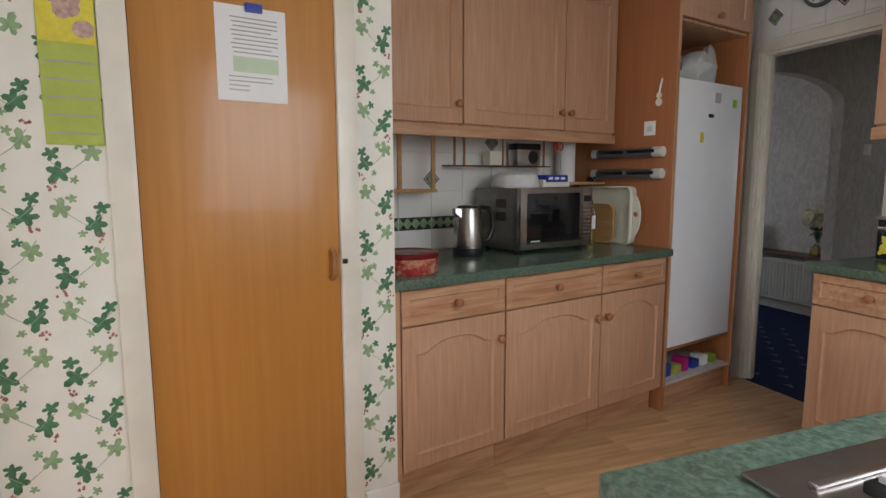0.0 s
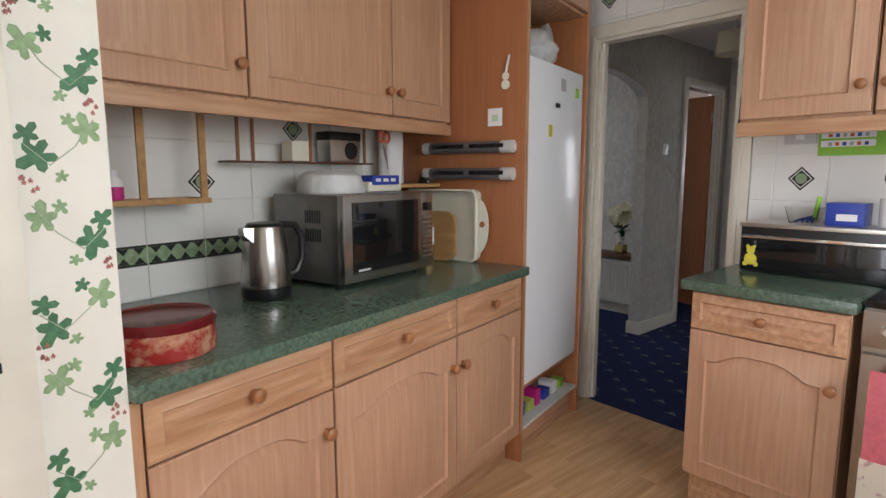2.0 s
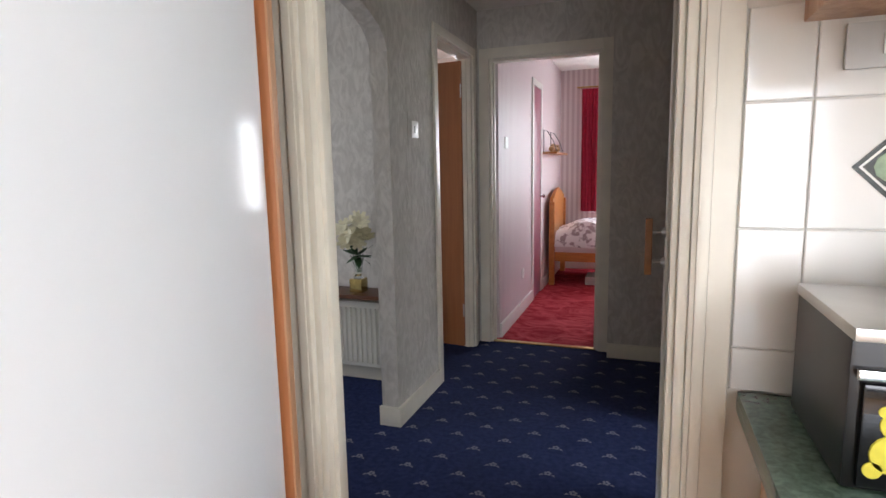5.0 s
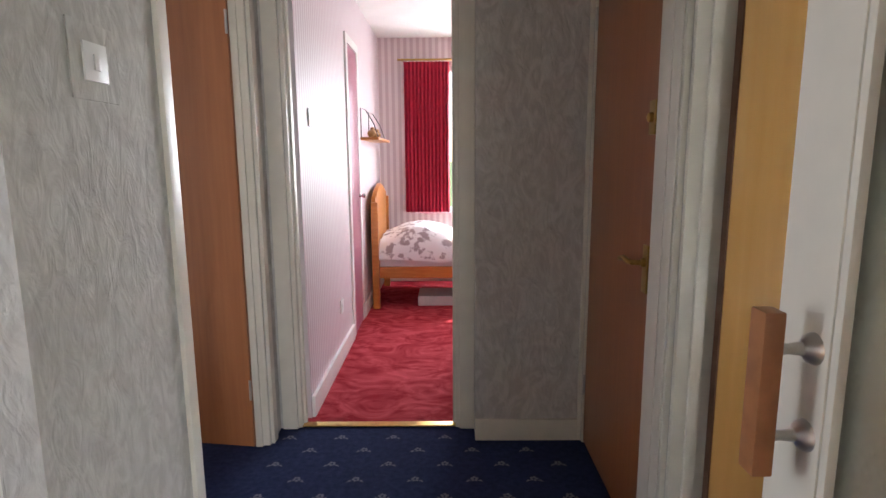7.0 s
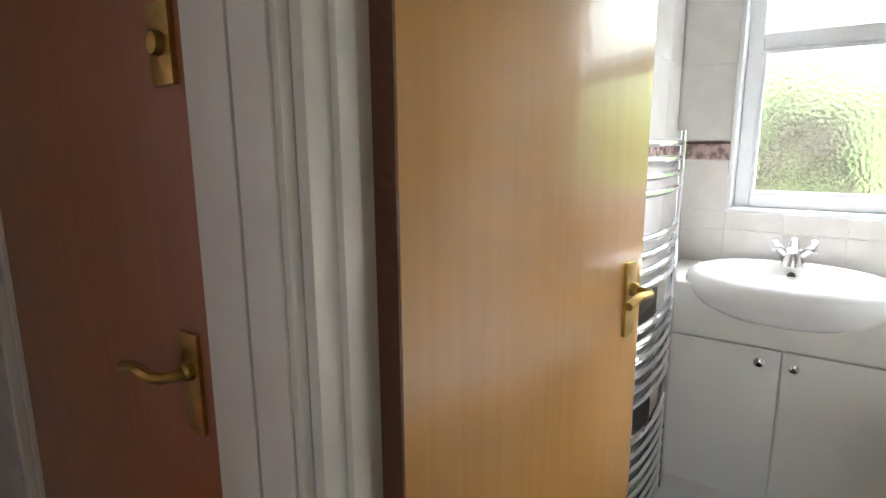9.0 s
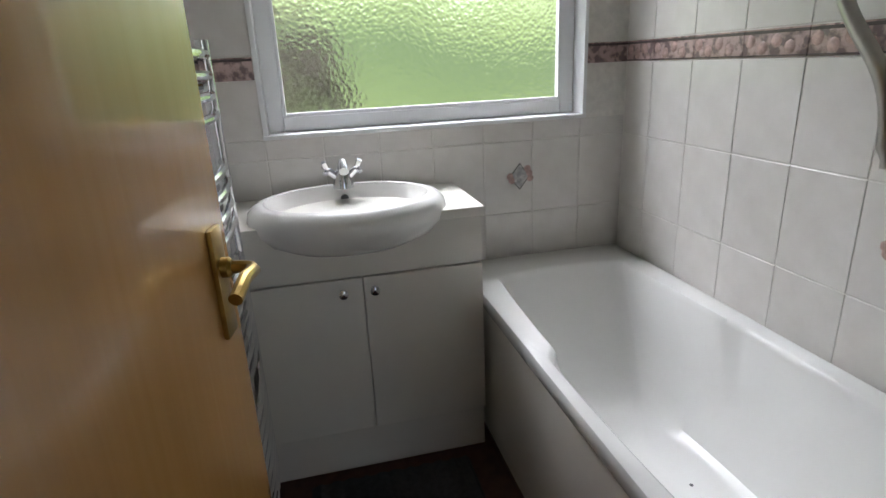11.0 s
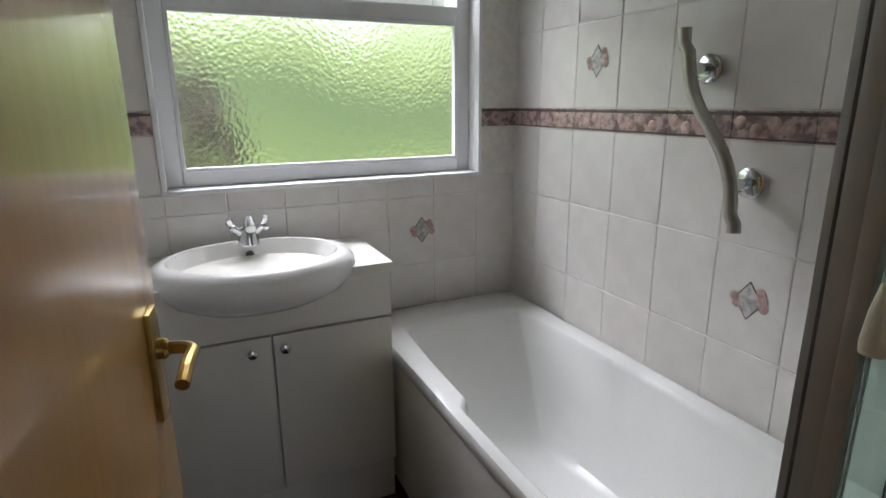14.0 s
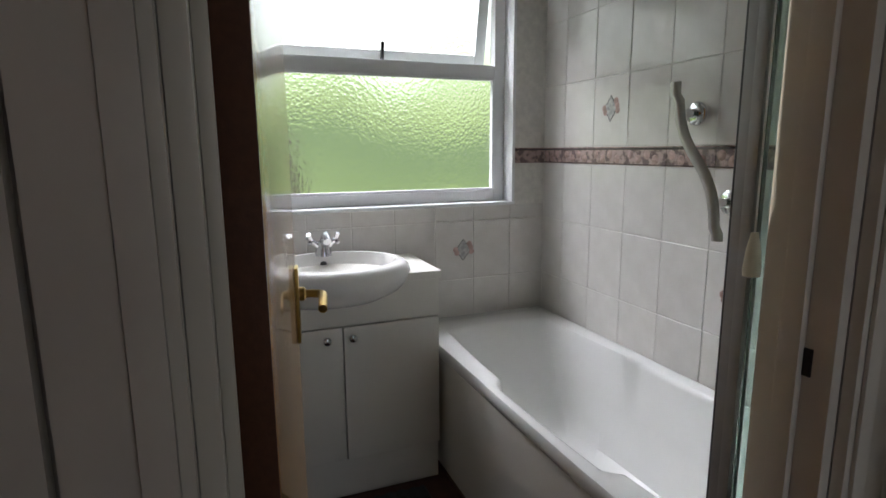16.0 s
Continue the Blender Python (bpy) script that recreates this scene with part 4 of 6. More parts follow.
# ---- kitchen: on and above the long worktop ----
begin()
kt = thing("kettle", "brushed steel jug kettle with black base and handle", "kettle", (-0.40, 1.0, 0.912))
T = Matrix.Translation((-0.40, 1.0, 0))
bm = bmesh.new()
lathe(bm, [(0.074, 0.913), (0.078, 0.920), (0.078, 0.952)], T, 28)
part("base", bm, BLACK, kt, "black plastic base")
bm = bmesh.new()
lathe(bm, [(0.077, 0.953), (0.078, 0.97), (0.070, 1.06), (0.060, 1.135), (0.058, 1.142)], T, 28)
loft(bm, [[(-0.40 + s * w, 1.0 - 0.050 - o, z) for s, z in ((-1, z0), (1, z0), (0.8, z1), (-0.8, z1))] for w, o, z0, z1 in ((0.030, 0.0, 1.085, 1.14), (0.016, 0.035, 1.12, 1.142))])
part("jug", bm, STEEL, kt)
bm = bmesh.new()
lathe(bm, [(0.058, 1.143), (0.052, 1.152), (0.02, 1.157)], T, 28)
part("lid", bm, BLACK, kt)
bm = bmesh.new()
tube(bm, [(-0.385, 1.05, 1.145), (-0.375, 1.10, 1.14), (-0.37, 1.125, 1.10), (-0.37, 1.125, 1.03), (-0.375, 1.105, 0.985), (-0.385, 1.075, 0.975)], 0.013, 10)
part("handle", bm, BLACK, kt)
mw = thing("microwave", "steel microwave oven with dark glass door", "microwave", (-0.42, 1.465, 0.912))
boxpart("case", (-0.62, 1.212, 0.925), (-0.289, 1.718, 1.235), MWCASE, mw, 0.006)
boxpart("door", (-0.288, 1.210, 0.930), (-0.258, 1.640, 1.234), STEEL, mw, 0.006)
boxpart("window", (-0.2575, 1.252, 0.962), (-0.2550, 1.615, 1.208), BLACKG, mw, 0.002, "dark glass window")
boxpart("control_panel", (-0.288, 1.644, 0.930), (-0.262, 1.720, 1.234), STEEL, mw, 0.006)
boxpart("display", (-0.2618, 1.652, 1.160), (-0.2600, 1.708, 1.192), BLACKG, mw)
for i in range(9):
    for j in range(2):
        boxpart("button", (-0.2618, 1.653 + j * 0.031, 0.975 + i * 0.0195), (-0.2602, 1.677 + j * 0.031, 0.981 + i * 0.0195), SATIN, mw, 0.0006)
boxpart("badge", (-0.255, 1.275, 0.968), (-0.2542, 1.335, 0.975), LGREY, mw, 0, "small plain nameplate")
for z0 in (1.135, 1.07):
    for i in range(7):
        boxpart("vent_slot", (-0.45 + i * 0.012, 1.2105, z0), (-0.444 + i * 0.012, 1.2125, z0 + 0.045), BLACK, mw)
for y in (1.25, 1.68):
    for x in (-0.58, -0.32):
        boxpart("foot", (x - 0.015, y - 0.015, 0.9125), (x + 0.015, y + 0.015, 0.926), BLACK, mw)
st = thing("steamer_lid", "translucent white plastic microwave lid", "lid", (-0.47, 1.36, 1.235))
bm = bmesh.new()
lathe(bm, [(0.125, 1.236), (0.128, 1.245), (0.112, 1.30), (0.09, 1.315), (0.02, 1.318)], Matrix.Translation((-0.47, 1.36, 0)), 32)
part("dome", bm, BAGW, st)
bc = thing("egg_box", "blue labelled cardboard egg box", "box", (-0.45, 1.60, 1.235))
boxpart("tray", (-0.52, 1.49, 1.236), (-0.40, 1.69, 1.275), PLASTIC, bc, 0.008)
boxpart("label", (-0.525, 1.51, 1.262), (-0.394, 1.67, 1.30), BLUE, bc, 0.006)
for i in range(3):
    boxpart("print_bar", (-0.3935, 1.525 + i * 0.045, 1.275), (-0.3928, 1.555 + i * 0.045, 1.288), PAPER, bc)
tn = thing("biscuit_tin", "round red patterned biscuit tin with maroon lid", "tin", (-0.14, 0.505, 0.912))
T = Matrix.Translation((-0.14, 0.515, 0))
bm = bmesh.new()
lathe(bm, [(0.113, 0.913), (0.115, 0.918), (0.115, 0.975)], T, 36)
part("body", bm, REDTIN, tn)
bm = bmesh.new()
lathe(bm, [(0.118, 0.974), (0.118, 0.990), (0.112, 0.996), (0.10, 0.992), (0.02, 0.993)], T, 36)
part("lid", bm, MAROON, tn)
gj = thing("plastic_beakers", "stacked red and blue plastic beakers", "beaker", (-0.34, 0.45, 0.912))
for z, r, mt in ((0.913, 0.036, BLUE), (0.975, 0.036, CLEAR), (1.03, 0.033, MAGENTA)):
    bm = bmesh.new()
    lathe(bm, [(r * 0.85, z), (r, z + 0.055), (r * 0.93, z + 0.055), (r * 0.8, z + 0.006)], Matrix.Translation((-0.34, 0.43, 0)), 20)
    part("beaker", bm, mt, gj)
tr = thing("plastic_tray", "cream plastic tray with handle hole leaning on panel", "tray", (-0.4, 1.99, 0.912))
bm = bmesh.new()
n = 40


def rrect(cx, cz, w, h, r, y):
    out = []
    for k in range(n):
        a = 2 * math.pi * k / n
        ca_, sa_ = math.cos(a), math.sin(a)
        out.append((cx + (w - r) * (1 if ca_ > 0 else -1) + r * ca_, y, cz + (h - r) * (1 if sa_ > 0 else -1) + r * sa_))
    return out


loft(bm, [rrect(-0.40, 1.075, 0.185, 0.16, 0.03, 2.024), rrect(-0.40, 1.075, 0.20, 0.162, 0.035, 1.965), rrect(-0.40, 1.075, 0.19, 0.155, 0.03, 1.962), rrect(-0.40, 1.075, 0.175, 0.15, 0.03, 2.015)])
part("tray", bm, PLASTIC, tr)
bm = bmesh.new()
prism(bm, [(-0.205 + 0.055 * math.sin(math.pi * k / 14), 1.972, 1.075 - 0.12 * math.cos(math.pi * k / 14)) for k in range(15)], (0, 0.012, 0))
hd = part("handle", bm, PLASTIC, tr)
bm = bmesh.new()
lathe(bm, [(0.014, 0), (0.013, 0.001)], axis_m((-0.178, 1.9715, 1.085), (1, 0, 0), (0, -1, 0)), 16)
part("handle_hole", bm, SAPELE, hd)
cb = thing("chopping_board", "round edged wooden chopping board leaning on tray", "chopping board", (-0.46, 1.95, 0.912))
bm = bmesh.new()
loft(bm, [rrect(-0.45, 1.025, 0.15, 0.112, 0.05, 1.955), rrect(-0.45, 1.025, 0.15, 0.112, 0.05, 1.938)])
part("board", bm, BOARD, cb)
bo = thing("oil_bottle", "cooking oil bottle with green cap and label", "bottle", (-0.37, 1.83, 0.912))
for nm, pr, mt in (("oil", [(0.026, 0.913), (0.028, 0.92), (0.028, 1.0)], GOLD), ("label", [(0.0285, 1.001), (0.0285, 1.075)], PAPER), ("neck", [(0.027, 1.076), (0.022, 1.10), (0.011, 1.125), (0.011, 1.135)], CLEAR), ("cap", [(0.013, 1.136), (0.013, 1.16)], LEAF)):
    bm = bmesh.new()
    lathe(bm, pr, Matrix.Translation((-0.37, 1.83, 0)), 16)
    part(nm, bm, mt, bo)
# holders on the housing's side panel
for z in (1.305, 1.42):
    hl = thing("wrap_holder", "grey plastic wrap dispenser with white end caps", "dispenser", (-0.28, 2.0, z - 0.03), "wrap dispensers")
    bm = bmesh.new()
    tube(bm, [(-0.475, 2.003, z), (-0.09, 2.003, z)], 0.026, 20)
    part("tube", bm, GREYP, hl)
    for i in range(2):
        boxpart("window", (-0.45 + i * 0.20, 1.974, z - 0.004), (-0.28 + i * 0.20, 1.978, z + 0.014), BLACKG, hl, 0.001)
    for x0, x1 in ((-0.51, -0.472), (-0.10, -0.045)):
        bm = bmesh.new()
        tube(bm, [(x0, 2.003, z), (x0 + 0.004, 2.003, z), (x1 - 0.004, 2.003, z), (x1, 2.003, z)], 0.0275, 20)
        part("end_cap", bm, LGREY, hl, "ribbed white end cap")
    boxpart("mount", (-0.4, 2.024, z - 0.01), (-0.15, 2.0295, z + 0.01), GREYP, hl)
cd = thing("card", "small white picture card pinned to the panel", "card", (-0.15, 2.028, 1.51))
boxpart("sheet", (-0.185, 2.026, 1.51), (-0.115, 2.0285, 1.585), PAPER, cd)
boxpart("print_block", (-0.165, 2.025, 1.53), (-0.135, 2.026, 1.558), PGREEN, cd)
hg = thing("hanging_keyring", "cream disc keyring hanging on panel hook", "key ring", (-0.10, 2.028, 1.66))
bm = bmesh.new()
for z, r in ((1.68, 0.020), (1.715, 0.016)):
    lathe(bm, [(r, 0), (r, 0.005)], axis_m((-0.10, 2.0285, z), (1, 0, 0), (0, -1, 0)), 18)
part("disc", bm, PLASTIC, hg)
bm = bmesh.new()
tube(bm, [(-0.10, 2.027, 1.73), (-0.09, 2.024, 1.77), (-0.085, 2.027, 1.80)], 0.006, 8)
part("hook", bm, SATIN, hg)
# fridge magnets and what lies over and under it
for nm, y, z, w, h, mt in (("fridge_magnet", 2.292, 1.50, 0.030, 0.055, YELLOW), ("fridge_magnet", 2.43, 1.72, 0.05, 0.055, PRINT), ("fridge_magnet", 2.60, 1.70, 0.035, 0.045, BRIGHTG), ("fridge_magnet", 2.37, 1.62, 0.045, 0.02, BLACK)):
    bm = bmesh.new()
    box(bm, (-0.0118, y - w / 2, z - h / 2), (-0.007, y + w / 2, z + h / 2), 0.002)
    solo(nm, bm, mt, "small coloured magnet on the fridge door", "magnet", group="magnets")
for c, r, mt, nm, lb in (((-0.25, 2.20, 1.90), (0.14, 0.10, 0.10), BAG, "cloth_bag", "dark cloth bag on top of the fridge"), ((-0.20, 2.46, 1.90), (0.13, 0.13, 0.10), BAGW, "plastic_bag", "crumpled white plastic bag on the fridge"), ((-0.2, 2.62, 1.93), (0.05, 0.05, 0.13), LGREY, "paper_bag", "pale folded bag on the fridge")):
    bm = bmesh.new()
    bmesh.ops.create_icosphere(bm, subdivisions=3, radius=1)
    for v in bm.verts:
        k = 1 + 0.22 * noise.noise(v.co * 2.3 + Vector(c) * 7)
        v.co = Vector((v.co.x * r[0] * k, v.co.y * r[1] * k, max(v.co.z * r[2] * k, -0.0985) if r[2] <= 0.1 else max(v.co.z * r[2] * k, -0.128))) + Vector(c)
    solo(nm, bm, mt, lb, "bag")
for i, (y, w, h, mt) in enumerate(((2.13, 0.06, 0.07, BLUE), (2.22, 0.07, 0.05, LIME), (2.31, 0.05, 0.08, MAGENTA), (2.40, 0.07, 0.05, BLUE), (2.50, 0.06, 0.06, PAPER), (2.60, 0.05, 0.045, BRIGHTG))):
    bm = bmesh.new()
    box(bm, (-0.14 + 0.02 * (i % 2), y, 0.157), (-0.06, y + w, 0.157 + h), 0.004)
    solo("packet", bm, mt, "small coloured packet in the space under the fridge", "packet", group="packets under the fridge")
# hanging rail shelf with radio
rk = thing("wire_shelf", "thin wooden shelf hung on straps under the cabinets", "shelf", (-0.6, 1.25, 1.33))
boxpart("rail", (-0.66, 1.02, 1.345), (-0.58, 1.72, 1.352), DARKWOOD, rk, 0.002)
for y in (1.04, 1.10, 1.36, 1.66):
    boxpart("strap", (-0.585, y, 1.352), (-0.577, y + 0.010, 1.523), KNOBW, rk, 0.001)
sh = thing("corner_shelf", "small wooden shelf hung beside the wall tiles", "shelf", (-0.62, 0.65, 1.21))
boxpart("board", (-0.69, 0.42, 1.215), (-0.55, 0.92, 1.232), BOARD, sh, 0.003)
for y in (0.70, 0.89):
    boxpart("strap", (-0.565, y, 1.232), (-0.555, y + 0.022, 1.523), BOARD, sh, 0.001)
bt = thing("spray_bottle", "small white bottle with magenta label", "bottle", (-0.62, 0.65, 1.232))
bm = bmesh.new()
lathe(bm, [(0.022, 1.233), (0.024, 1.24), (0.024, 1.27)], Matrix.Translation((-0.60, 0.65, 0)), 16)
part("label", bm, MAGENTA, bt)
bm = bmesh.new()
lathe(bm, [(0.0235, 1.271), (0.022, 1.285), (0.012, 1.297), (0.012, 1.315), (0.006, 1.32)], Matrix.Translation((-0.60, 0.65, 0)), 16)
part("top", bm, PAPER, bt)
rd = thing("radio", "black and silver compact radio on the hanging shelf", "radio", (-0.62, 1.54, 1.352))
boxpart("case", (-0.66, 1.47, 1.353), (-0.582, 1.64, 1.465), SATIN, rd, 0.008)
boxpart("top", (-0.662, 1.468, 1.44), (-0.580, 1.642, 1.475), BLACK, rd, 0.005)
bm = bmesh.new()
lathe(bm, [(0.036, 0), (0.034, 0.004), (0.02, 0.006)], axis_m((-0.582, 1.585, 1.40), (0, 1, 0), (1, 0, 0)), 24)
part("dial", bm, BLACK, rd)
wb = thing("white_gadget", "white rounded plastic gadget on the shelf", "gadget", (-0.62, 1.32, 1.352))
boxpart("case", (-0.65, 1.28, 1.353), (-0.585, 1.38, 1.43), PLASTIC, wb, 0.012)
sc = thing("scissors", "orange handled scissors hanging under the cabinet", "scissors", (-0.56, 1.78, 1.33))
for s in (-1, 1):
    bm = bmesh.new()
    tube(bm, [(-0.50, 1.70 + s * 0.018 + 0.016 * math.cos(a), 1.46 + 0.022 * math.sin(a)) for a in [k * math.pi / 6 for k in range(13)]], 0.005, 8)
    part("handle", bm, ORANGE, sc)
    bm = bmesh.new()
    prism(bm, [(-0.502, 1.70 + s * 0.012, 1.44), (-0.502, 1.70 + s * 0.004, 1.44), (-0.502, 1.725, 1.32)], (0.003, 0, 0))
    part("blade", bm, SATIN, sc)
kr = thing("kitchen_roll", "white paper kitchen roll under the cabinet", "kitchen roll", (-0.58, 1.90, 1.24))
bm = bmesh.new()
lathe(bm, [(0.056, 1.262), (0.057, 1.265), (0.057, 1.50), (0.02, 1.502)], Matrix.Translation((-0.60, 1.86, 0)), 28)
part("roll", bm, PAPER, kr)
sv = thing("small_shelf", "pale wooden shelf in the worktop corner", "shelf", (-0.58, 1.9, 1.245))
boxpart("board", (-0.69, 1.72, 1.246), (-0.44, 2.025, 1.261), BOARD, sv, 0.002)
jr = thing("ornament", "small dark glass ornament on the corner shelf", "ornament", (-0.48, 1.96, 1.261))
bm = bmesh.new()
for y, r in ((1.94, 0.018), (1.98, 0.014)):
    lathe(bm, [(r, 1.262), (r * 1.1, 1.275), (r * 0.5, 1.29)], Matrix.Translation((-0.48, y, 0)), 12)
part("body", bm, BLACKG, jr)


def tile_diamond(parent, c, u, w, s, dark, light):
    """Diamond motif lying 0.6 mm proud of a tile: c centre, u along the wall, w out of it."""
    m = axis_m(c, u, w)
    for k, (r, mt, lift) in enumerate(((s, dark, 0.0006), (s * 0.82, TILE, 0.0010), (s * 0.72, dark, 0.0014))):
        bm = bmesh.new()
        prism(bm, [m @ Vector((r * math.cos(a), r * math.sin(a), 0)) for a in (0, math.pi / 2, math.pi, 1.5 * math.pi)], m.to_3x3() @ Vector((0, 0, lift)))
        part("motif", bm, mt, parent, smooth=False)
    bm = bmesh.new()
    lathe(bm, [(s * 0.46, 0.0006), (s * 0.44, 0.002)], m, 10)
    part("motif_centre", bm, light, parent)


def tiled(name, label, m, width, height, tw, thh, u0, v0, material, skip=lambda u, v, w, h: False):
    """A tiled sheet: local x along the wall, y up, z out; each tile its own piece on a grout bed."""
    bed = thing(name, label, "tiles", m.translation)
    tagged(bed, kind="structure")
    meshes = {}
    us = [x for x in np.arange(u0 - tw * 40, width + tw, tw)]
    vs = [v for v in np.arange(v0 - thh * 40, height + thh, thh)] if not isinstance(thh, list) else None
    rows = list(zip(vs, vs[1:])) if vs else thh
    for v, v2 in rows:
        b, t = max(v, 0), min(v2, height)
        if t - b < 0.012:
            continue
        for u in us:
            l, r = max(u, 0), min(u + tw, width)
            if r - l < 0.012 or skip(l, b, r, t):
                continue
            key = (round(r - l, 3), round(t - b, 3))
            if key not in meshes:
                bm = bmesh.new()
                g = 0.0012
                w, h = r - l, t - b
                lo = [(g, g), (w - g, g), (w - g, h - g), (g, h - g)]
                li = [(g + 0.002, g + 0.002), (w - g - 0.002, g + 0.002), (w - g - 0.002, h - g - 0.002), (g + 0.002, h - g - 0.002)]
                loft(bm, [[(x, y, 0) for x, y in lo], [(x, y, 0.0035) for x, y in lo], [(x, y, 0.005) for x, y in li]], False, True)
                meshes[key] = mesh_of("tile", bm, material, False)
            ob = new("tile", meshes[key])
            ob.parent = bed
            ob.matrix_local = Matrix.Translation(m.to_3x3() @ Vector((l, b, 0))) @ m.to_3x3().to_4x4()
    return bed


# tiled splashback on the slanted wall
m = axis_m((-0.699, 0.37, 0.912), (0, 1, 0), (1, 0, 0))
bm = bmesh.new()
box(bm, (-0.7, 0.37, 0.912), (-0.6985, 2.03, 1.53))
solo("splashback_grout", bm, GROUT, "pale grout behind the wall tiles", "wall", "structure")
spl = tiled("splashback_tiles", "white glazed wall tiles over the worktop", m @ Matrix.Translation((0, 0, 0.0005)), 1.66, 0.61, 0.2, 0.2, 0.006, 0.105, TILE)
tile_diamond(spl, (-0.6932, 0.976, 1.28), (0, 1, 0), (1, 0, 0), 0.05, DBLACK, DGREEN)
tile_diamond(spl, (-0.6932, 1.376, 1.48), (0, 1, 0), (1, 0, 0), 0.05, DBLACK, DGREEN)
for i in range(8):
    y0 = 0.378 + i * 0.2
    bm = bmesh.new()
    box(bm, (-0.6934, y0, 1.02), (-0.6915, y0 + 0.196, 1.085), 0.0008)
    bd = part("border_tile", bm, DGREEN, spl)
    for z in (1.020, 1.078):
        bm = bmesh.new()
        box(bm, (-0.6915, y0, z), (-0.6908, y0 + 0.196, z + 0.007))
        part("border_line", bm, DBLACK, bd)
    for k in range(4):
        for s in (-1, 1):
            bm = bmesh.new()
            yc = y0 + 0.025 + k * 0.049
            prism(bm, [(-0.6915, yc - 0.018, 1.0525 + s * 0.025), (-0.6915, yc + 0.018, 1.0525 + s * 0.025), (-0.6915, yc, 1.0525 + s * 0.004)], (0.0008, 0, 0))
            part("border_wedge", bm, DBLACK, bd, smooth=False)
swing(K)
m = axis_m((2.09, 2.8485, 0.912), (-1, 0, 0), (0, -1, 0))
bm = bmesh.new()
box(bm, (0.258, 2.8475, 0.912), (2.1, 2.8495, 1.53))
box(bm, (-0.62, 2.8475, 2.09), (2.1, 2.8495, H))
solo("splashback_grout", bm, GROUT, "pale grout behind the cooker wall tiles", "wall", "structure")
m = axis_m((0.258, 2.847, 0.912), (1, 0, 0), (0, -1, 0))
spl = tiled("splashback_tiles", "white glazed wall tiles behind the cooker", m, 1.6, 0.618, 0.2, 0.2, 0.095, 0.075, TILE)
tile_diamond(spl, (0.457, 2.8412, 1.283), (1, 0, 0), (0, -1, 0), 0.05, DBLACK, DGREEN)
tile_diamond(spl, (0.857, 2.8412, 1.083), (1, 0, 0), (0, -1, 0), 0.05, DBLACK, DGREEN)
m = axis_m((-0.62, 2.847, 2.09), (1, 0, 0), (0, -1, 0))
spl = tiled("over_door_tiles", "white glazed wall tiles above the doorway", m, 0.95, 0.28, 0.2, 0.2, 0.03, 0.02, TILE)
for x in (-0.49, -0.09):
    tile_diamond(spl, (x, 2.8412, 2.21), (1, 0, 0), (0, -1, 0), 0.05, DBLACK, DGREEN)

# ---- hall ----
rad = thing("radiator", "cream enamelled panel radiator with vertical ribs", "radiator", (-1.8, 4.74, 0.1))
boxpart("panel", (-2.38, 4.725, 0.11), (-1.25, 4.765, 0.50), RADW, rad, 0.004)
for i in range(34):
    x = -2.365 + i * 0.0335
    bm = bmesh.new()
    loft(bm, [[(x, 4.726, z), (x + 0.006, 4.713, z), (x + 0.016, 4.713, z), (x + 0.022, 4.726, z)] for z in (0.135, 0.475)])
    part("rib", bm, RADW, rad, smooth=False)
boxpart("top_grille", (-2.385, 4.715, 0.50), (-1.245, 4.785, 0.515), RADW, rad, 0.004)
for x in (-2.36, -1.28):
    boxpart("bracket", (x, 4.765, 0.2), (x + 0.03, 4.819, 0.42), RADW, rad)
boxpart("valve", (-2.43, 4.735, 0.11), (-2.385, 4.765, 0.16), SATIN, rad, 0.006)
boxpart("pipe", (-2.42, 4.742, 0.0), (-2.405, 4.757, 0.11), SATIN, rad, 0.004)
bm = bmesh.new()
box(bm, (-2.75, 4.60, 0.560), (-1.125, 4.819, 0.582), 0.003)
solo("radiator_shelf", bm, DARKWOOD, "dark polished wooden shelf above the radiator", "shelf")


def blob(bm, c, r, sq, seed, sub=2):
    b2 = bmesh.new()
    bmesh.ops.create_icosphere(b2, subdivisions=sub, radius=1)
    idx = {}
    for v in b2.verts:
        k = 1 + 0.2 * noise.noise(v.co * 2 + Vector((seed, seed * 2, 0)))
        idx[v] = bm.verts.new(Vector(c) + Vector((v.co.x * r * k, v.co.y * r * k, v.co.z * r * sq * k)))
    for f in b2.faces:
        bm.faces.new([idx[v] for v in f.verts])
    b2.free()


def petals(bm, c, r, seed):
    rr = random.Random(seed)
    tilt = Matrix.Rotation(rr.uniform(0.3, 1.3), 3, "X") @ Matrix.Rotation(rr.uniform(0, 6), 3, "Z")
    tilt = Matrix.Rotation(rr.uniform(-0.6, 0.6), 3, "Z") @ tilt
    for k in range(7):
        a = 2 * math.pi * k / 7
        p = [Vector((0, 0, 0)), Vector((0.6 * r * math.cos(a - 0.45), 0.6 * r * math.sin(a - 0.45), 0.15 * r)), Vector((r * math.cos(a - 0.2), r * math.sin(a - 0.2), 0.32 * r)), Vector((r * math.cos(a + 0.2), r * math.sin(a + 0.2), 0.32 * r)), Vector((0.6 * r * math.cos(a + 0.45), 0.6 * r * math.sin(a + 0.45), 0.15 * r))]
        prism(bm, [Vector(c) + tilt @ q for q in p], tilt @ Vector((0, 0, 0.0015)))


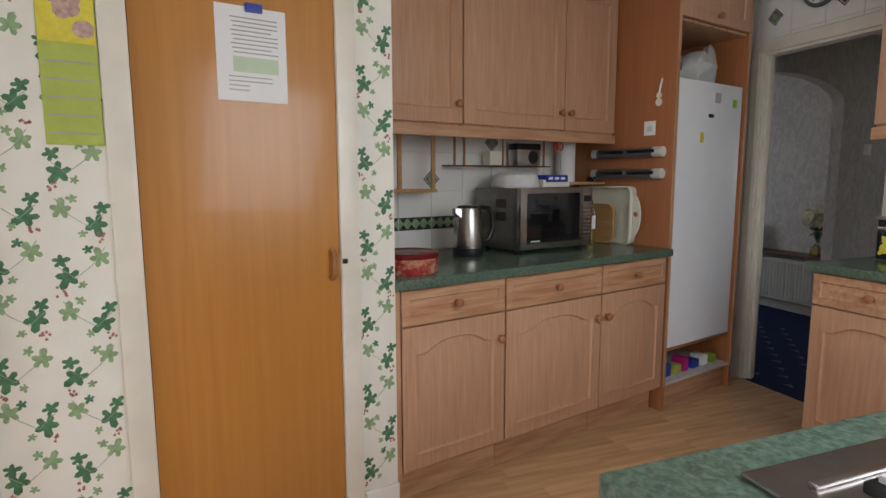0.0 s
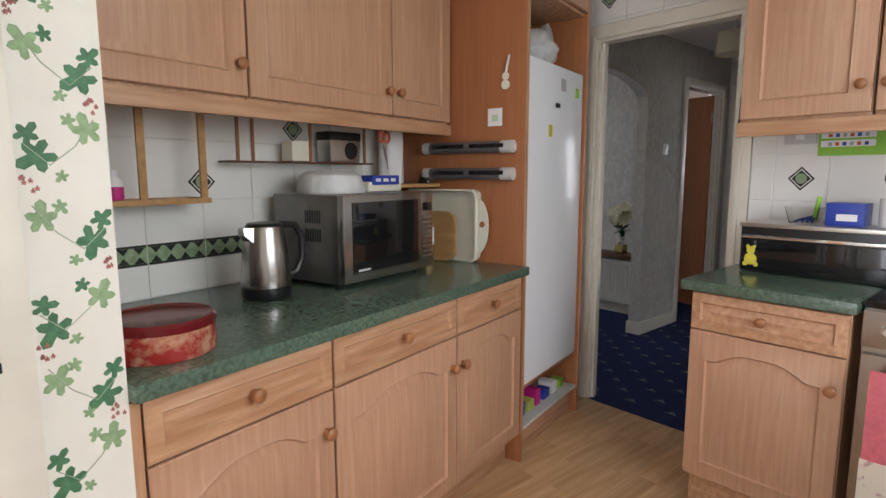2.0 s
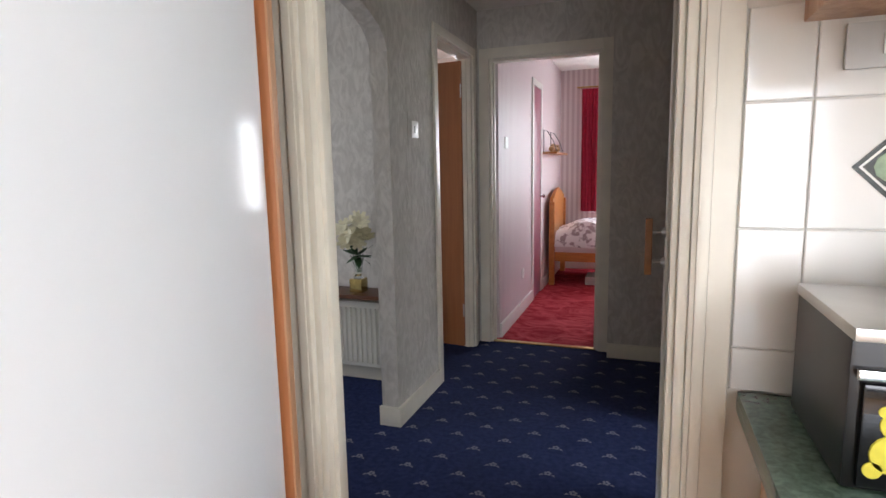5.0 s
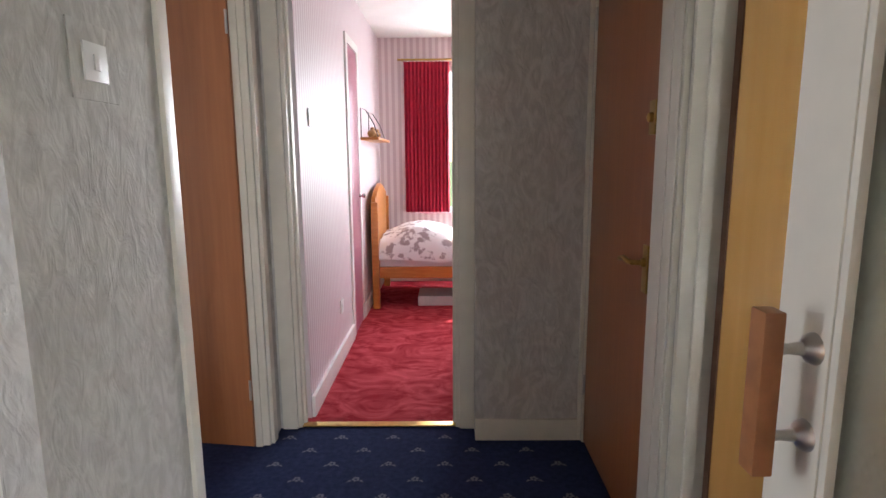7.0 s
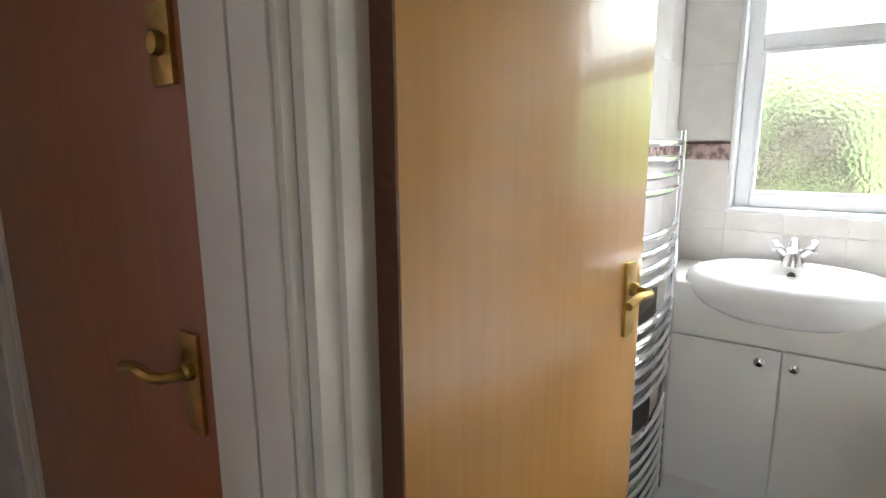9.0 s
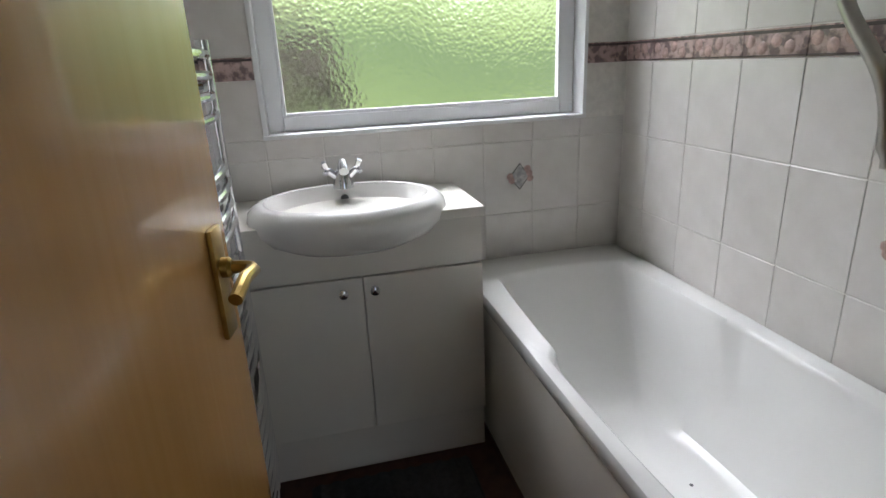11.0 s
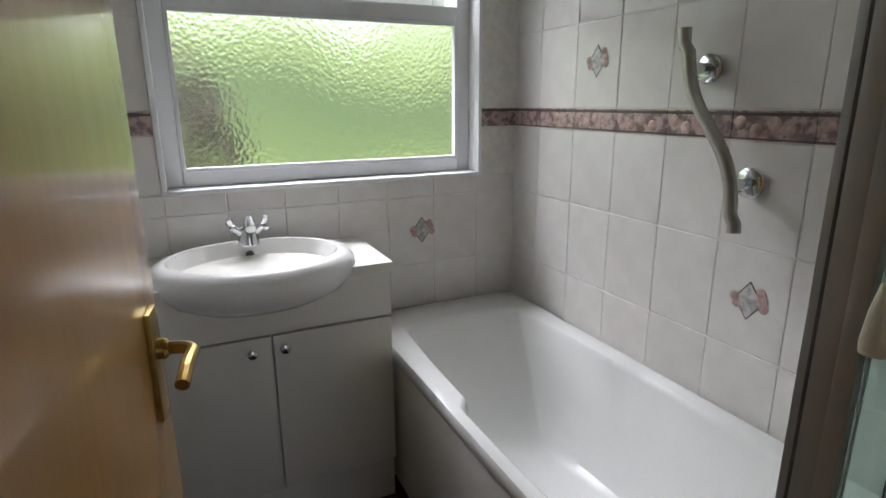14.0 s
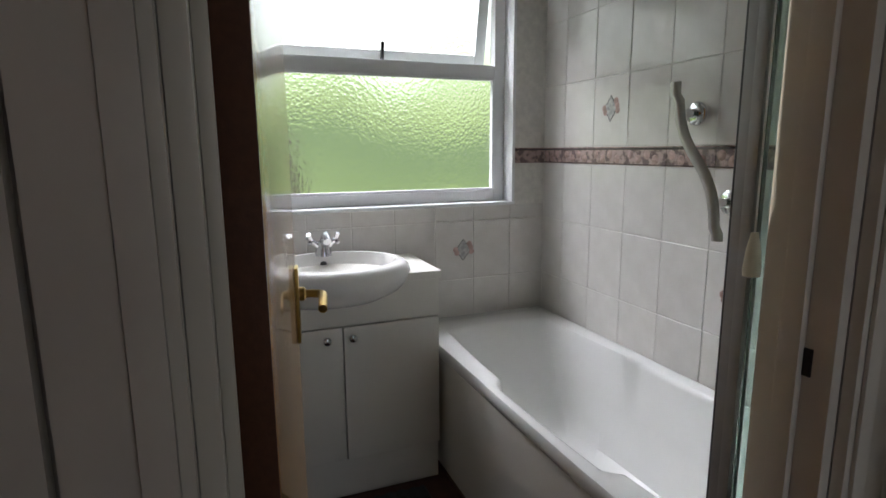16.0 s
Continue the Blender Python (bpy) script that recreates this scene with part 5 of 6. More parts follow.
def leaf_shape(bm, base, tip, w):
    b, t = Vector(base), Vector(tip)
    d = t - b
    s = d.cross(Vector((0, 0, 1)))
    s = (s.normalized() if s.length > 1e-4 else Vector((1, 0, 0))) * w
    prism(bm, [b, b + d * 0.35 + s, b + d * 0.7 + s * 0.7, t, b + d * 0.7 - s * 0.7, b + d * 0.35 - s], (0, 0, 0.0015))


pp = thing("red_pot_plant", "red artificial flowers in a small cream pot", "pot plant", (-2.16, 4.70, 0.582))
bm = bmesh.new()
lathe(bm, [(0.038, 0.583), (0.054, 0.675), (0.058, 0.675), (0.058, 0.692), (0.050, 0.692), (0.048, 0.68)], Matrix.Translation((-2.16, 4.70, 0)), 24)
part("pot", bm, PLASTIC, pp)
bm = bmesh.new()
for i in range(11):
    a = i * 2.4
    leaf_shape(bm, (-2.16, 4.70, 0.70), (-2.16 + 0.15 * math.cos(a), 4.70 + 0.09 * math.sin(a), 0.72 + 0.05 * math.sin(i)), 0.028)
part("leaves", bm, LEAF, pp)
bm = bmesh.new()
for i in range(9):
    petals(bm, (-2.16 + 0.05 * math.cos(i * 2.1), 4.68 + 0.04 * math.sin(i * 2.1), 0.765 + 0.012 * (i % 4)), 0.045, i)
part("flowers", bm, REDFL, pp)
vs_ = thing("flower_vase", "cream artificial flowers in gold footed glass vase", "vase", (-1.47, 4.70, 0.582))
bm = bmesh.new()
box(bm, (-1.51, 4.66, 0.583), (-1.43, 4.74, 0.665), 0.006)
part("foot", bm, GOLD, vs_, "gold glass cube foot")
bm = bmesh.new()
lathe(bm, [(0.03, 0.666), (0.016, 0.69), (0.022, 0.74), (0.042, 0.80), (0.038, 0.80), (0.018, 0.74)], Matrix.Translation((-1.47, 4.70, 0)), 20)
part("bowl", bm, CLEAR, vs_)
bm = bmesh.new()
for i in range(14):
    a = i * 2.4
    leaf_shape(bm, (-1.47, 4.70, 0.80), (-1.47 + 0.10 * math.cos(a), 4.70 + 0.07 * math.sin(a), 0.80 + 0.07 * math.sin(i * 1.7)), 0.022)
for i in range(5):
    tube(bm, [(-1.47 + 0.006 * i, 4.70, 0.70), (-1.47 + 0.02 * (i - 2), 4.70, 0.85)], 0.002, 5)
part("leaves", bm, LEAF, vs_)
bm = bmesh.new()
for i in range(18):
    a = i * 2.4
    petals(bm, (-1.48 + 0.085 * math.cos(a) * (0.4 + 0.6 * (i % 3) / 2), 4.68 + 0.06 * math.sin(a), 0.88 + 0.022 * (i % 7)), 0.052, 20 + i)
part("flowers", bm, CREAMFL, vs_)


def switch(name, label, c, u, w, sz=0.086):
    th = thing(name, label, "switch", c)
    m = axis_m(c, u, w)
    for nm, a, b, mt in (("plate", (-sz / 2, -sz / 2, 0.0005), (sz / 2, sz / 2, 0.009), WHITEB), ("rocker", (-0.011, -0.018, 0.009), (0.011, 0.018, 0.013), WHITEB)):
        bm = bmesh.new()
        box(bm, a, b, 0.002)
        bmesh.ops.transform(bm, matrix=m, verts=bm.verts[:])
        part(nm, bm, mt, th)


switch("light_switch", "white light switch on grey textured wallpaper", (-1.03, 4.56, 1.50), (0, 1, 0), (1, 0, 0))
boxpart("surround", (-1.0305, 4.475, 1.415), (-1.0255, 4.645, 1.585), TEXTURED, scene.objects["light_switch.001"], 0.002, "raised wallpapered surround")
switch("light_switch", "white bedroom light switch on striped wallpaper", (-0.905, 6.08, 1.485), (0, 1, 0), (1, 0, 0))
switch("wall_socket", "white wall socket above the bedroom skirting", (-0.905, 6.70, 0.35), (0, 1, 0), (1, 0, 0))
pl = thing("pendant_lamp", "cream drum shade pendant lamp in the hall", "lamp", (-0.35, 4.10, 2.08))
bm = bmesh.new()
lathe(bm, [(0.115, 2.08), (0.105, 2.22), (0.100, 2.22), (0.110, 2.085)], Matrix.Translation((-0.35, 4.10, 0)), 32)
part("shade", bm, SHADE, pl)
bm = bmesh.new()
tube(bm, [(-0.35, 4.10, 2.15), (-0.35, 4.10, H - 0.002)], 0.004, 8)
lathe(bm, [(0.045, H - 0.025), (0.04, H - 0.002)], Matrix.Translation((-0.35, 4.10, 0)), 20)
part("flex", bm, WHITEB, pl)
# sprigs woven into the carpet
bm = bmesh.new()
for i in range(-8, 4):
    for j in range(0, 26):
        x, y = i * 0.24 + (0.12 if j % 2 else 0), 2.9 + j * 0.115
        if not (-2.95 < x < 0.36 and 2.9 < y < 5.74) or (x < -0.99 and y > 4.2) or (y < 2.96 and not -0.5 < x < 0.15):
            continue
        for k in range(5):
            a = k * 1.2566 + i
            r = 0.016
            c = Vector((x + 0.011 * math.cos(a), y + 0.011 * math.sin(a), 0.0008))
            prism(bm, [c + Vector((0.007 * math.cos(b), 0.007 * math.sin(b), 0)) for b in (0, 1.25, 2.5, 3.8, 5.0)], (0, 0, 0.0008))
        for s in (-1, 1):
            prism(bm, [(x + s * 0.014, y - 0.012, 0.0008), (x + s * 0.034, y - 0.022, 0.0008), (x + s * 0.026, y - 0.006, 0.0008)], (0, 0, 0.0008))
solo("carpet_sprigs", bm, CARPFL, "pale flower sprigs woven into navy carpet", "carpet pattern", "stuff", smooth=False)

# ---- bedroom ----
pd = thing("door_bedroom_cupboard", "rose pink painted cupboard door, closed", "door", (-0.96, 7.37, 0.0))
boxpart("leaf", (-0.93, 7.185, 0.01), (-0.897, 7.555, 2.055), PINKDOOR, pd, 0.002)
bm = bmesh.new()
lathe(bm, [(0.012, 0), (0.009, 0.02), (0.02, 0.035), (0.012, 0.045)], axis_m((-0.897, 7.53, 1.0), (0, 1, 0), (1, 0, 0)), 14)
part("knob", bm, CHROME, pd)
cf = thing("cupboard_door_trim", "pale pink painted trim round cupboard door", "door frame", (-0.9, 7.37, 0))
tagged(cf, kind="structure")
for a, b in (((-0.97, 7.11, 0.004), (-0.892, 7.18, 2.12)), ((-0.97, 7.56, 0.004), (-0.892, 7.63, 2.12)), ((-0.97, 7.18, 2.06), (-0.892, 7.56, 2.12))):
    boxpart("architrave", a, b, WHITEB, cf, 0.004)
bed = thing("bed", "orange pine single bed with floral duvet", "bed", (0.1, 8.35, 0.003))
bm = bmesh.new()
out = [(-0.86, 7.90, 0.30), (-0.86, 7.90, 0.90), (-0.86, 7.93, 0.97), (-0.86, 7.99, 0.95), (-0.86, 8.06, 1.0), (-0.86, 8.35, 1.06), (-0.86, 8.64, 1.0), (-0.86, 8.71, 0.95), (-0.86, 8.77, 0.97), (-0.86, 8.80, 0.90), (-0.86, 8.80, 0.30)]
prism(bm, out, (0.035, 0, 0))
part("headboard", bm, PINE, bed)
for x in (-0.86, 1.05):
    for y in (7.88, 8.745):
        boxpart("post", (x - 0.002, y, 0.004), (x + 0.058, y + 0.058, 0.92 if x < 0 else 0.55), PINE, bed, 0.008)
for y in (7.895, 8.765):
    boxpart("side_rail", (-0.80, y, 0.27), (1.05, y + 0.025, 0.37), PINE, bed, 0.005)
boxpart("slats", (-0.80, 7.92, 0.30), (1.05, 8.765, 0.32), PINE, bed)
boxpart("mattress", (-0.80, 7.91, 0.32), (1.04, 8.77, 0.48), SHEET, bed, 0.03)
dv = bmesh.new()
nx, ny = 40, 20
top = []
for i in range(nx + 1):
    row = []
    for j in range(ny + 1):
        u, v = i / nx, j / ny
        x, y = -0.80 + 1.84 * u, 7.88 + 0.91 * v
        e = min(1, min(v, 1 - v) * 7)
        z = 0.44 + (0.12 + 0.13 * math.exp(-((u - 0.18) / 0.16) ** 2)) * math.sqrt(e) + 0.03 * noise.noise(Vector((x * 5, y * 5, 0)))
        row.append(dv.verts.new((x, y, z)))
    top.append(row)
for i in range(nx):
    for j in range(ny):
        dv.faces.new((top[i][j], top[i + 1][j], top[i + 1][j + 1], top[i][j + 1]))
r0 = bmesh.ops.extrude_face_region(dv, geom=dv.faces[:])
for v in [g for g in r0["geom"] if isinstance(g, bmesh.types.BMVert)]:
    v.co.z -= 0.02
solo("duvet", dv, DUVET, "rumpled white and grey floral duvet on bed", "duvet")
bx = thing("storage_box", "flat grey box lying under the bed", "box", (-0.35, 8.0, 0.004))
boxpart("lid", (-0.48, 7.98, 0.004), (-0.05, 8.3, 0.09), LGREY, bx, 0.006)


def curtain(x0, x1, label):
    bm = bmesh.new()
    n = 90
    a, b = [], []
    for i in range(n + 1):
        x = x0 + (x1 - x0) * i / n
        y = 8.93 + 0.022 * math.sin(i * 0.85) + 0.008 * math.sin(i * 0.33)
        a.append((x, y, 0.0))
    rows = []
    for z in (0.74, 1.2, 1.8, 2.17, 2.22):
        k = 0.6 if z > 2.1 else 1.0
        rows.append([[bm.verts.new((x, 8.93 + (y - 8.93) * k + s * 0.003, z)) for x, y, _ in a] for s in (-1, 1)])
    for r, r2 in zip(rows, rows[1:]):
        for s in (0, 1):
            for i in range(n):
                bm.faces.new((r[s][i], r[s][i + 1], r2[s][i + 1], r2[s][i]))
    solo("curtain", bm, CURTAIN, label, "curtain", group="bedroom curtains")


curtain(-0.64, -0.19, "deep red pleated curtain drawn to one side")
curtain(1.15, 1.62, "deep red pleated curtain drawn to one side")
cp = thing("curtain_pole", "thin brass curtain pole with ring ends", "curtain pole", (0.5, 8.93, 2.23))
bm = bmesh.new()
tube(bm, [(-0.70, 8.93, 2.24), (1.70, 8.93, 2.24)], 0.010, 10)
part("pole", bm, BRASS, cp)
for x in (-0.66, 1.66):
    boxpart("bracket", (x, 8.93, 2.23), (x + 0.015, 8.999, 2.25), BRASS, cp)
wd = thing("bedroom_window", "white framed bedroom window", "window", (0.5, 9.05, 0.72))
tagged(wd, kind="structure")
for a, b in (((-0.55, 9.03, 0.72), (-0.49, 9.08, 2.2)), ((1.54, 9.03, 0.72), (1.6, 9.08, 2.2)), ((-0.49, 9.03, 0.72), (1.54, 9.08, 0.78)), ((-0.49, 9.03, 2.14), (1.54, 9.08, 2.2)), ((0.5, 9.03, 0.78), (0.55, 9.08, 2.14))):
    boxpart("window_frame", a, b, UPVC, wd, 0.006)
sf = thing("wall_shelf", "small pine wall shelf with wire rail", "shelf", (-0.84, 8.2, 1.42))
boxpart("board", (-0.904, 7.72, 1.43), (-0.76, 8.6, 1.45), PINE, sf, 0.003)
for y in (7.75, 8.2):
    bm = bmesh.new()
    tube(bm, [(-0.90, y, 1.45), (-0.90, y, 1.68), (-0.86, y, 1.66), (-0.80, y, 1.56), (-0.765, y, 1.455)], 0.004, 6)
    part("wire_bracket", bm, GREYP, sf)
for i in range(3):
    orn = thing("shelf_ornament", "small golden wooden ornament on the shelf", "ornament", (-0.83, 7.85 + i * 0.17, 1.45), "shelf ornaments")
    bm = bmesh.new()
    blob(bm, (-0.83, 7.85 + i * 0.17, 1.485), 0.035, 0.9, i, 2)
    blob(bm, (-0.83, 7.90 + i * 0.17, 1.52), 0.018, 1, i + 4, 2)
    part("body", bm, BOARD, orn)

# ---- bathroom ----
begin()
BW = thing("bathroom_window", "white plastic window with obscure glass, top vent ajar", "window", (X1 + 0.09, 3.65, 1.03))
tagged(BW, kind="structure")
xa, xb = X1 + 0.075, X1 + 0.125
for a, b in (((xa, 3.116, 1.032), (xb, 3.166, 2.058)), ((xa, 4.148, 1.032), (xb, 4.198, 2.058)), ((xa, 3.166, 1.032), (xb, 4.148, 1.08)), ((xa, 3.166, 2.01), (xb, 4.148, 2.058)), ((xa, 3.166, 1.575), (xb, 4.148, 1.63))):
    boxpart("window_frame", a, b, UPVC, BW, 0.008)
gp = boxpart("pane", (xa + 0.02, 3.167, 1.081), (xa + 0.026, 4.147, 1.574), OBSCURE, BW, 0, "obscure patterned glass pane")
gp.visible_shadow = False
for a, b in (((xa - 0.004, 3.166, 1.08), (xa + 0.018, 3.178, 1.575)), ((xa - 0.004, 4.136, 1.08), (xa + 0.018, 4.148, 1.575)), ((xa - 0.004, 3.178, 1.08), (xa + 0.018, 4.136, 1.092)), ((xa - 0.004, 3.178, 1.563), (xa + 0.018, 4.136, 1.575))):
    boxpart("glazing_bead", a, b, UPVC, BW, 0.003)
sash = thing("vent_sash", "white top hung vent sash standing ajar", "window", (xb, 3.66, 2.01))
WORLD_AT[sash.name] = Vector((0, 0, 0))
for a, b in (((-0.03, -0.485, -0.375), (0.02, -0.435, 0)), ((-0.03, 0.435, -0.375), (0.02, 0.485, 0)), ((-0.03, -0.435, -0.375), (0.02, 0.435, -0.325)), ((-0.03, -0.435, -0.05), (0.02, 0.435, 0))):
    boxpart("sash_bar", a, b, UPVC, sash, 0.006)
gp = boxpart("pane", (-0.008, -0.434, -0.324), (-0.002, 0.434, -0.051), OBSCURE, sash, 0, "obscure patterned glass pane")
gp.visible_shadow = False
boxpart("stay", (-0.05, -0.006, -0.37), (-0.035, 0.006, -0.29), BLACK, sash, 0.002, "dark window stay")
sash.matrix_world = pose(xb, 3.66, 2.005, 0, -11, 0)
structure("window_reveal", [((X1 - 0.006, 3.100, 1.018), (xa, 4.214, 1.032)), ((X1 - 0.006, 3.102, 1.032), (xa, 3.116, 2.06)), ((X1 - 0.006, 4.198, 1.032), (xa, 4.212, 2.06)), ((X1 - 0.006, 3.102, 2.058), (xa, 4.212, 2.072))], UPVC, "white plastic window reveal and sill", "trim", 0.003)
# vanity and basin
vu = thing("vanity_unit", "off-white vanity cabinet under the window", "vanity unit", (1.95, 3.94, 0))
boxpart("carcass", (1.80, 3.612, 0.15), (2.148, 4.34, 0.80), VANITY, vu, 0.002)
boxpart("plinth", (1.797, 3.615, 0.002), (2.148, 4.34, 0.148), VANITY, vu, 0.002)
for y0, y1, k in ((3.614, 3.970, 3.94), (3.975, 4.338, 4.03)):
    dd = boxpart("door", (1.781, y0, 0.155), (1.799, y1, 0.655), VANITY, vu, 0.002)
    bm = bmesh.new()
    lathe(bm, [(0.010, 0), (0.007, 0.006), (0.013, 0.013), (0.014, 0.019), (0.006, 0.023)], axis_m((1.781, k, 0.617), (0, 1, 0), (-1, 0, 0)), 16)
    part("knob", bm, CHROME, dd, "chrome knob")
boxpart("fascia", (1.781, 3.614, 0.662), (1.799, 4.338, 0.80), VANITY, vu, 0.002)
boxpart("top", (1.775, 3.604, 0.801), (2.148, 4.345, 0.83), VANITY, vu, 0.005)
bs = thing("basin", "white oval ceramic semi-recessed basin", "basin", (1.90, 3.99, 0.70))
bm = bmesh.new()
CX, CY, NB = 1.885, 3.985, 44


def oval(rx, ry, z, dx=0.0):
    return [(CX + dx + rx * math.cos(2 * math.pi * k / NB), CY + ry * math.sin(2 * math.pi * k / NB), z) for k in range(NB)]


loft(bm, [oval(0.09, 0.12, 0.715, 0.03), oval(0.155, 0.20, 0.735, 0.02), oval(0.205, 0.253, 0.770, 0.005), oval(0.229, 0.281, 0.805), oval(0.234, 0.287, 0.830), oval(0.229, 0.282, 0.852), oval(0.213, 0.265, 0.868), oval(0.194, 0.246, 0.875), oval(0.184, 0.236, 0.873), oval(0.178, 0.230, 0.862), oval(0.166, 0.216, 0.835), oval(0.13, 0.17, 0.785), oval(0.06, 0.08, 0.757), oval(0.02, 0.02, 0.753)])
part("bowl", bm, CERAMIC, bs)
bm = bmesh.new()
lathe(bm, [(0.013, 0), (0.011, 0.003)], axis_m((CX + 0.160, CY, 0.832), (0, 1, 0), (-1, 0, 0.35)), 16)
part("overflow", bm, GREYP, bs)
tp = thing("basin_tap", "chrome mixer tap with two cross handles", "tap", (2.04, 3.985, 0.865))
bm = bmesh.new()
lathe(bm, [(0.034, 0.868), (0.032, 0.885), (0.024, 0.91), (0.020, 0.925)], Matrix.Translation((2.04, CY, 0)), 20)
tube(bm, [(2.04, CY, 0.905), (2.01, CY, 0.945), (1.97, CY, 0.955), (1.94, CY, 0.935)], 0.015, 12)
part("spout", bm, CHROME, tp)
for s in (-1, 1):
    bm = bmesh.new()
    tube(bm, [(2.04, CY + s * 0.01, 0.895), (2.035, CY + s * 0.042, 0.925)], 0.012, 12)
    for k in range(3):
        a = k * 2.1
        tube(bm, [(2.035, CY + s * 0.045, 0.928), (2.035 + 0.022 * math.cos(a), CY + s * 0.055, 0.935 + 0.022 * math.sin(a))], 0.009, 8)
    part("handle", bm, CHROME, tp, "chrome three lobed handle")
# bath
ba = thing("bath", "white acrylic bath with shaped rim", "bath", (1.38, 3.25, 0))
BX0, BX1, BY0, BY1, BZ = 0.60, 2.146, 2.955, 3.60, 0.53


def tub(inx0, inx1, iny, z, r, grip=0.0, dip=0.0, p=200):
    """One closed loop of the tub; grip narrows the long rims between the hand holds, dip lowers them there."""
    out = []
    x0, x1, y0, y1 = BX0 + inx0, BX1 - inx1, BY0 + iny, BY1 - iny
    for k in range(p):
        a = 2 * math.pi * k / p
        c, s = math.cos(a), math.sin(a)
        x = (x0 + x1) / 2 + ((x1 - x0) / 2 - r) * max(-1, min(1, 1.6 * c)) + r * c
        y = (y0 + y1) / 2 + ((y1 - y0) / 2 - r) * max(-1, min(1, 1.6 * s)) + r * s
        e = 0.0
        if abs(s) > 0.5:
            e = max(0.0, min(1.0, (GRIP1 - x) / 0.035)) * max(0.0, min(1.0, (x - GRIP0) / 0.035))
            e = e * e * (3 - 2 * e)
        out.append((x, y + grip * e * (1 if s > 0 else -1), z - dip * e))
    return out


GRIP0, GRIP1 = 0.86, 1.45
bm = bmesh.new()
loft(bm, [tub(0, 0, 0.004, BZ - 0.050, 0.004), tub(0, 0, 0, BZ - 0.040, 0.005), tub(0, 0, 0, BZ - 0.014, 0.006), tub(0.004, 0.004, 0.004, BZ - 0.004, 0.008, 0, 0.002), tub(0.014, 0.010, 0.014, BZ, 0.012, 0, 0.006),
          tub(0.06, 0.15, 0.055, BZ, 0.12, 0.018, 0.012), tub(0.07, 0.165, 0.066, BZ - 0.004, 0.125, 0.022, 0.013), tub(0.08, 0.18, 0.074, BZ - 0.018, 0.13, 0.022, 0.012),
          tub(0.12, 0.30, 0.095, BZ - 0.2, 0.14, 0.008), tub(0.15, 0.38, 0.115, 0.22, 0.14), tub(0.18, 0.44, 0.14, 0.165, 0.13), tub(0.25, 0.51, 0.18, 0.143, 0.10), tub(0.5, 0.7, 0.28, 0.138, 0.02)], False, True)
part("tub", bm, ACRYL, ba)
boxpart("side_panel", (BX0, BY1 - 0.022, 0.03), (2.0, BY1 - 0.006, BZ - 0.046), VANITY, ba, 0.003)
boxpart("panel_plinth", (BX0, BY1 - 0.03, 0.001), (1.776, BY1 - 0.014, 0.029), DARKWOOD, ba)
for x, y in ((1.10, 3.30), (1.20, 3.34), (1.46, 3.36), (1.30, 3.2)):
    bm = bmesh.new()
    lathe(bm, [(0.006, 0), (0.005, 0.002)], Matrix.Translation((x, y, 0.1385)), 10)
    part("jet", bm, GREYP, ba, "small dark jet hole")
# grab rail
gr = thing("grab_rail", "curved satin steel grab rail on tiles", "grab rail", (1.19, 2.96, 1.1))
bm = bmesh.new()
pts = []
for i in range(25):
    s = i / 24
    z = 1.46 - 0.46 * s
    x = 1.277 - 0.172 * (1 / (1 + math.exp(-9 * (s - 0.5)))) + (0.015 if s < 0.1 else 0)
    pts.append((x + (-0.012 if s > 0.93 else 0), YT + 0.075, z))
tube(bm, pts, 0.0155, 14)
part("bar", bm, SATIN, gr)
for x, z in ((1.269, 1.367), (1.121, 1.106)):
    bm = bmesh.new()
    m = axis_m((x, YT + 0.001, z), (1, 0, 0), (0, 1, 0))
    lathe(bm, [(0.036, 0), (0.036, 0.008), (0.032, 0.011), (0.013, 0.012), (0.012, 0.072)], m, 24)
    part("mounting", bm, CHROME, gr, "polished round mounting")
# folded bath screen by the doorway
scn = thing("bath_screen", "chrome framed folding glass bath screen", "shower screen", (0.55, 3.56, 0.53))
for k, (x0, x1, y) in enumerate(((0.575, 0.600, 3.545), (0.545, 0.570, 3.575), (0.520, 0.540, 3.59))):
    boxpart("profile", (x0, y - 0.012, 0.01), (x1, y + 0.012, 2.0), ALU, scn, 0.004)
boxpart("seal", (0.571, 3.565, 0.01), (0.574, 3.585, 2.0), GREYP, scn)
boxpart("pane", (0.484, 3.588, 0.02), (0.519, 3.594, 1.98), SCREEN, scn)
boxpart("pane", (0.602, 2.97, 0.54), (0.607, 3.54, 1.98), SCREEN, scn)
lc = thing("light_pull", "white pull cord with a tasselled end", "pull cord", (0.505, 3.612, 1.08))
bm = bmesh.new()
tube(bm, [(0.505, 3.612, 1.14), (0.505, 3.612, H - 0.02)], 0.0015, 6)
part("cord", bm, PAPER, lc)
bm = bmesh.new()
lathe(bm, [(0.012, 1.075), (0.013, 1.085), (0.010, 1.115), (0.005, 1.14)], Matrix.Translation((0.505, 3.612, 0)), 14)
part("acorn", bm, PLASTIC, lc)
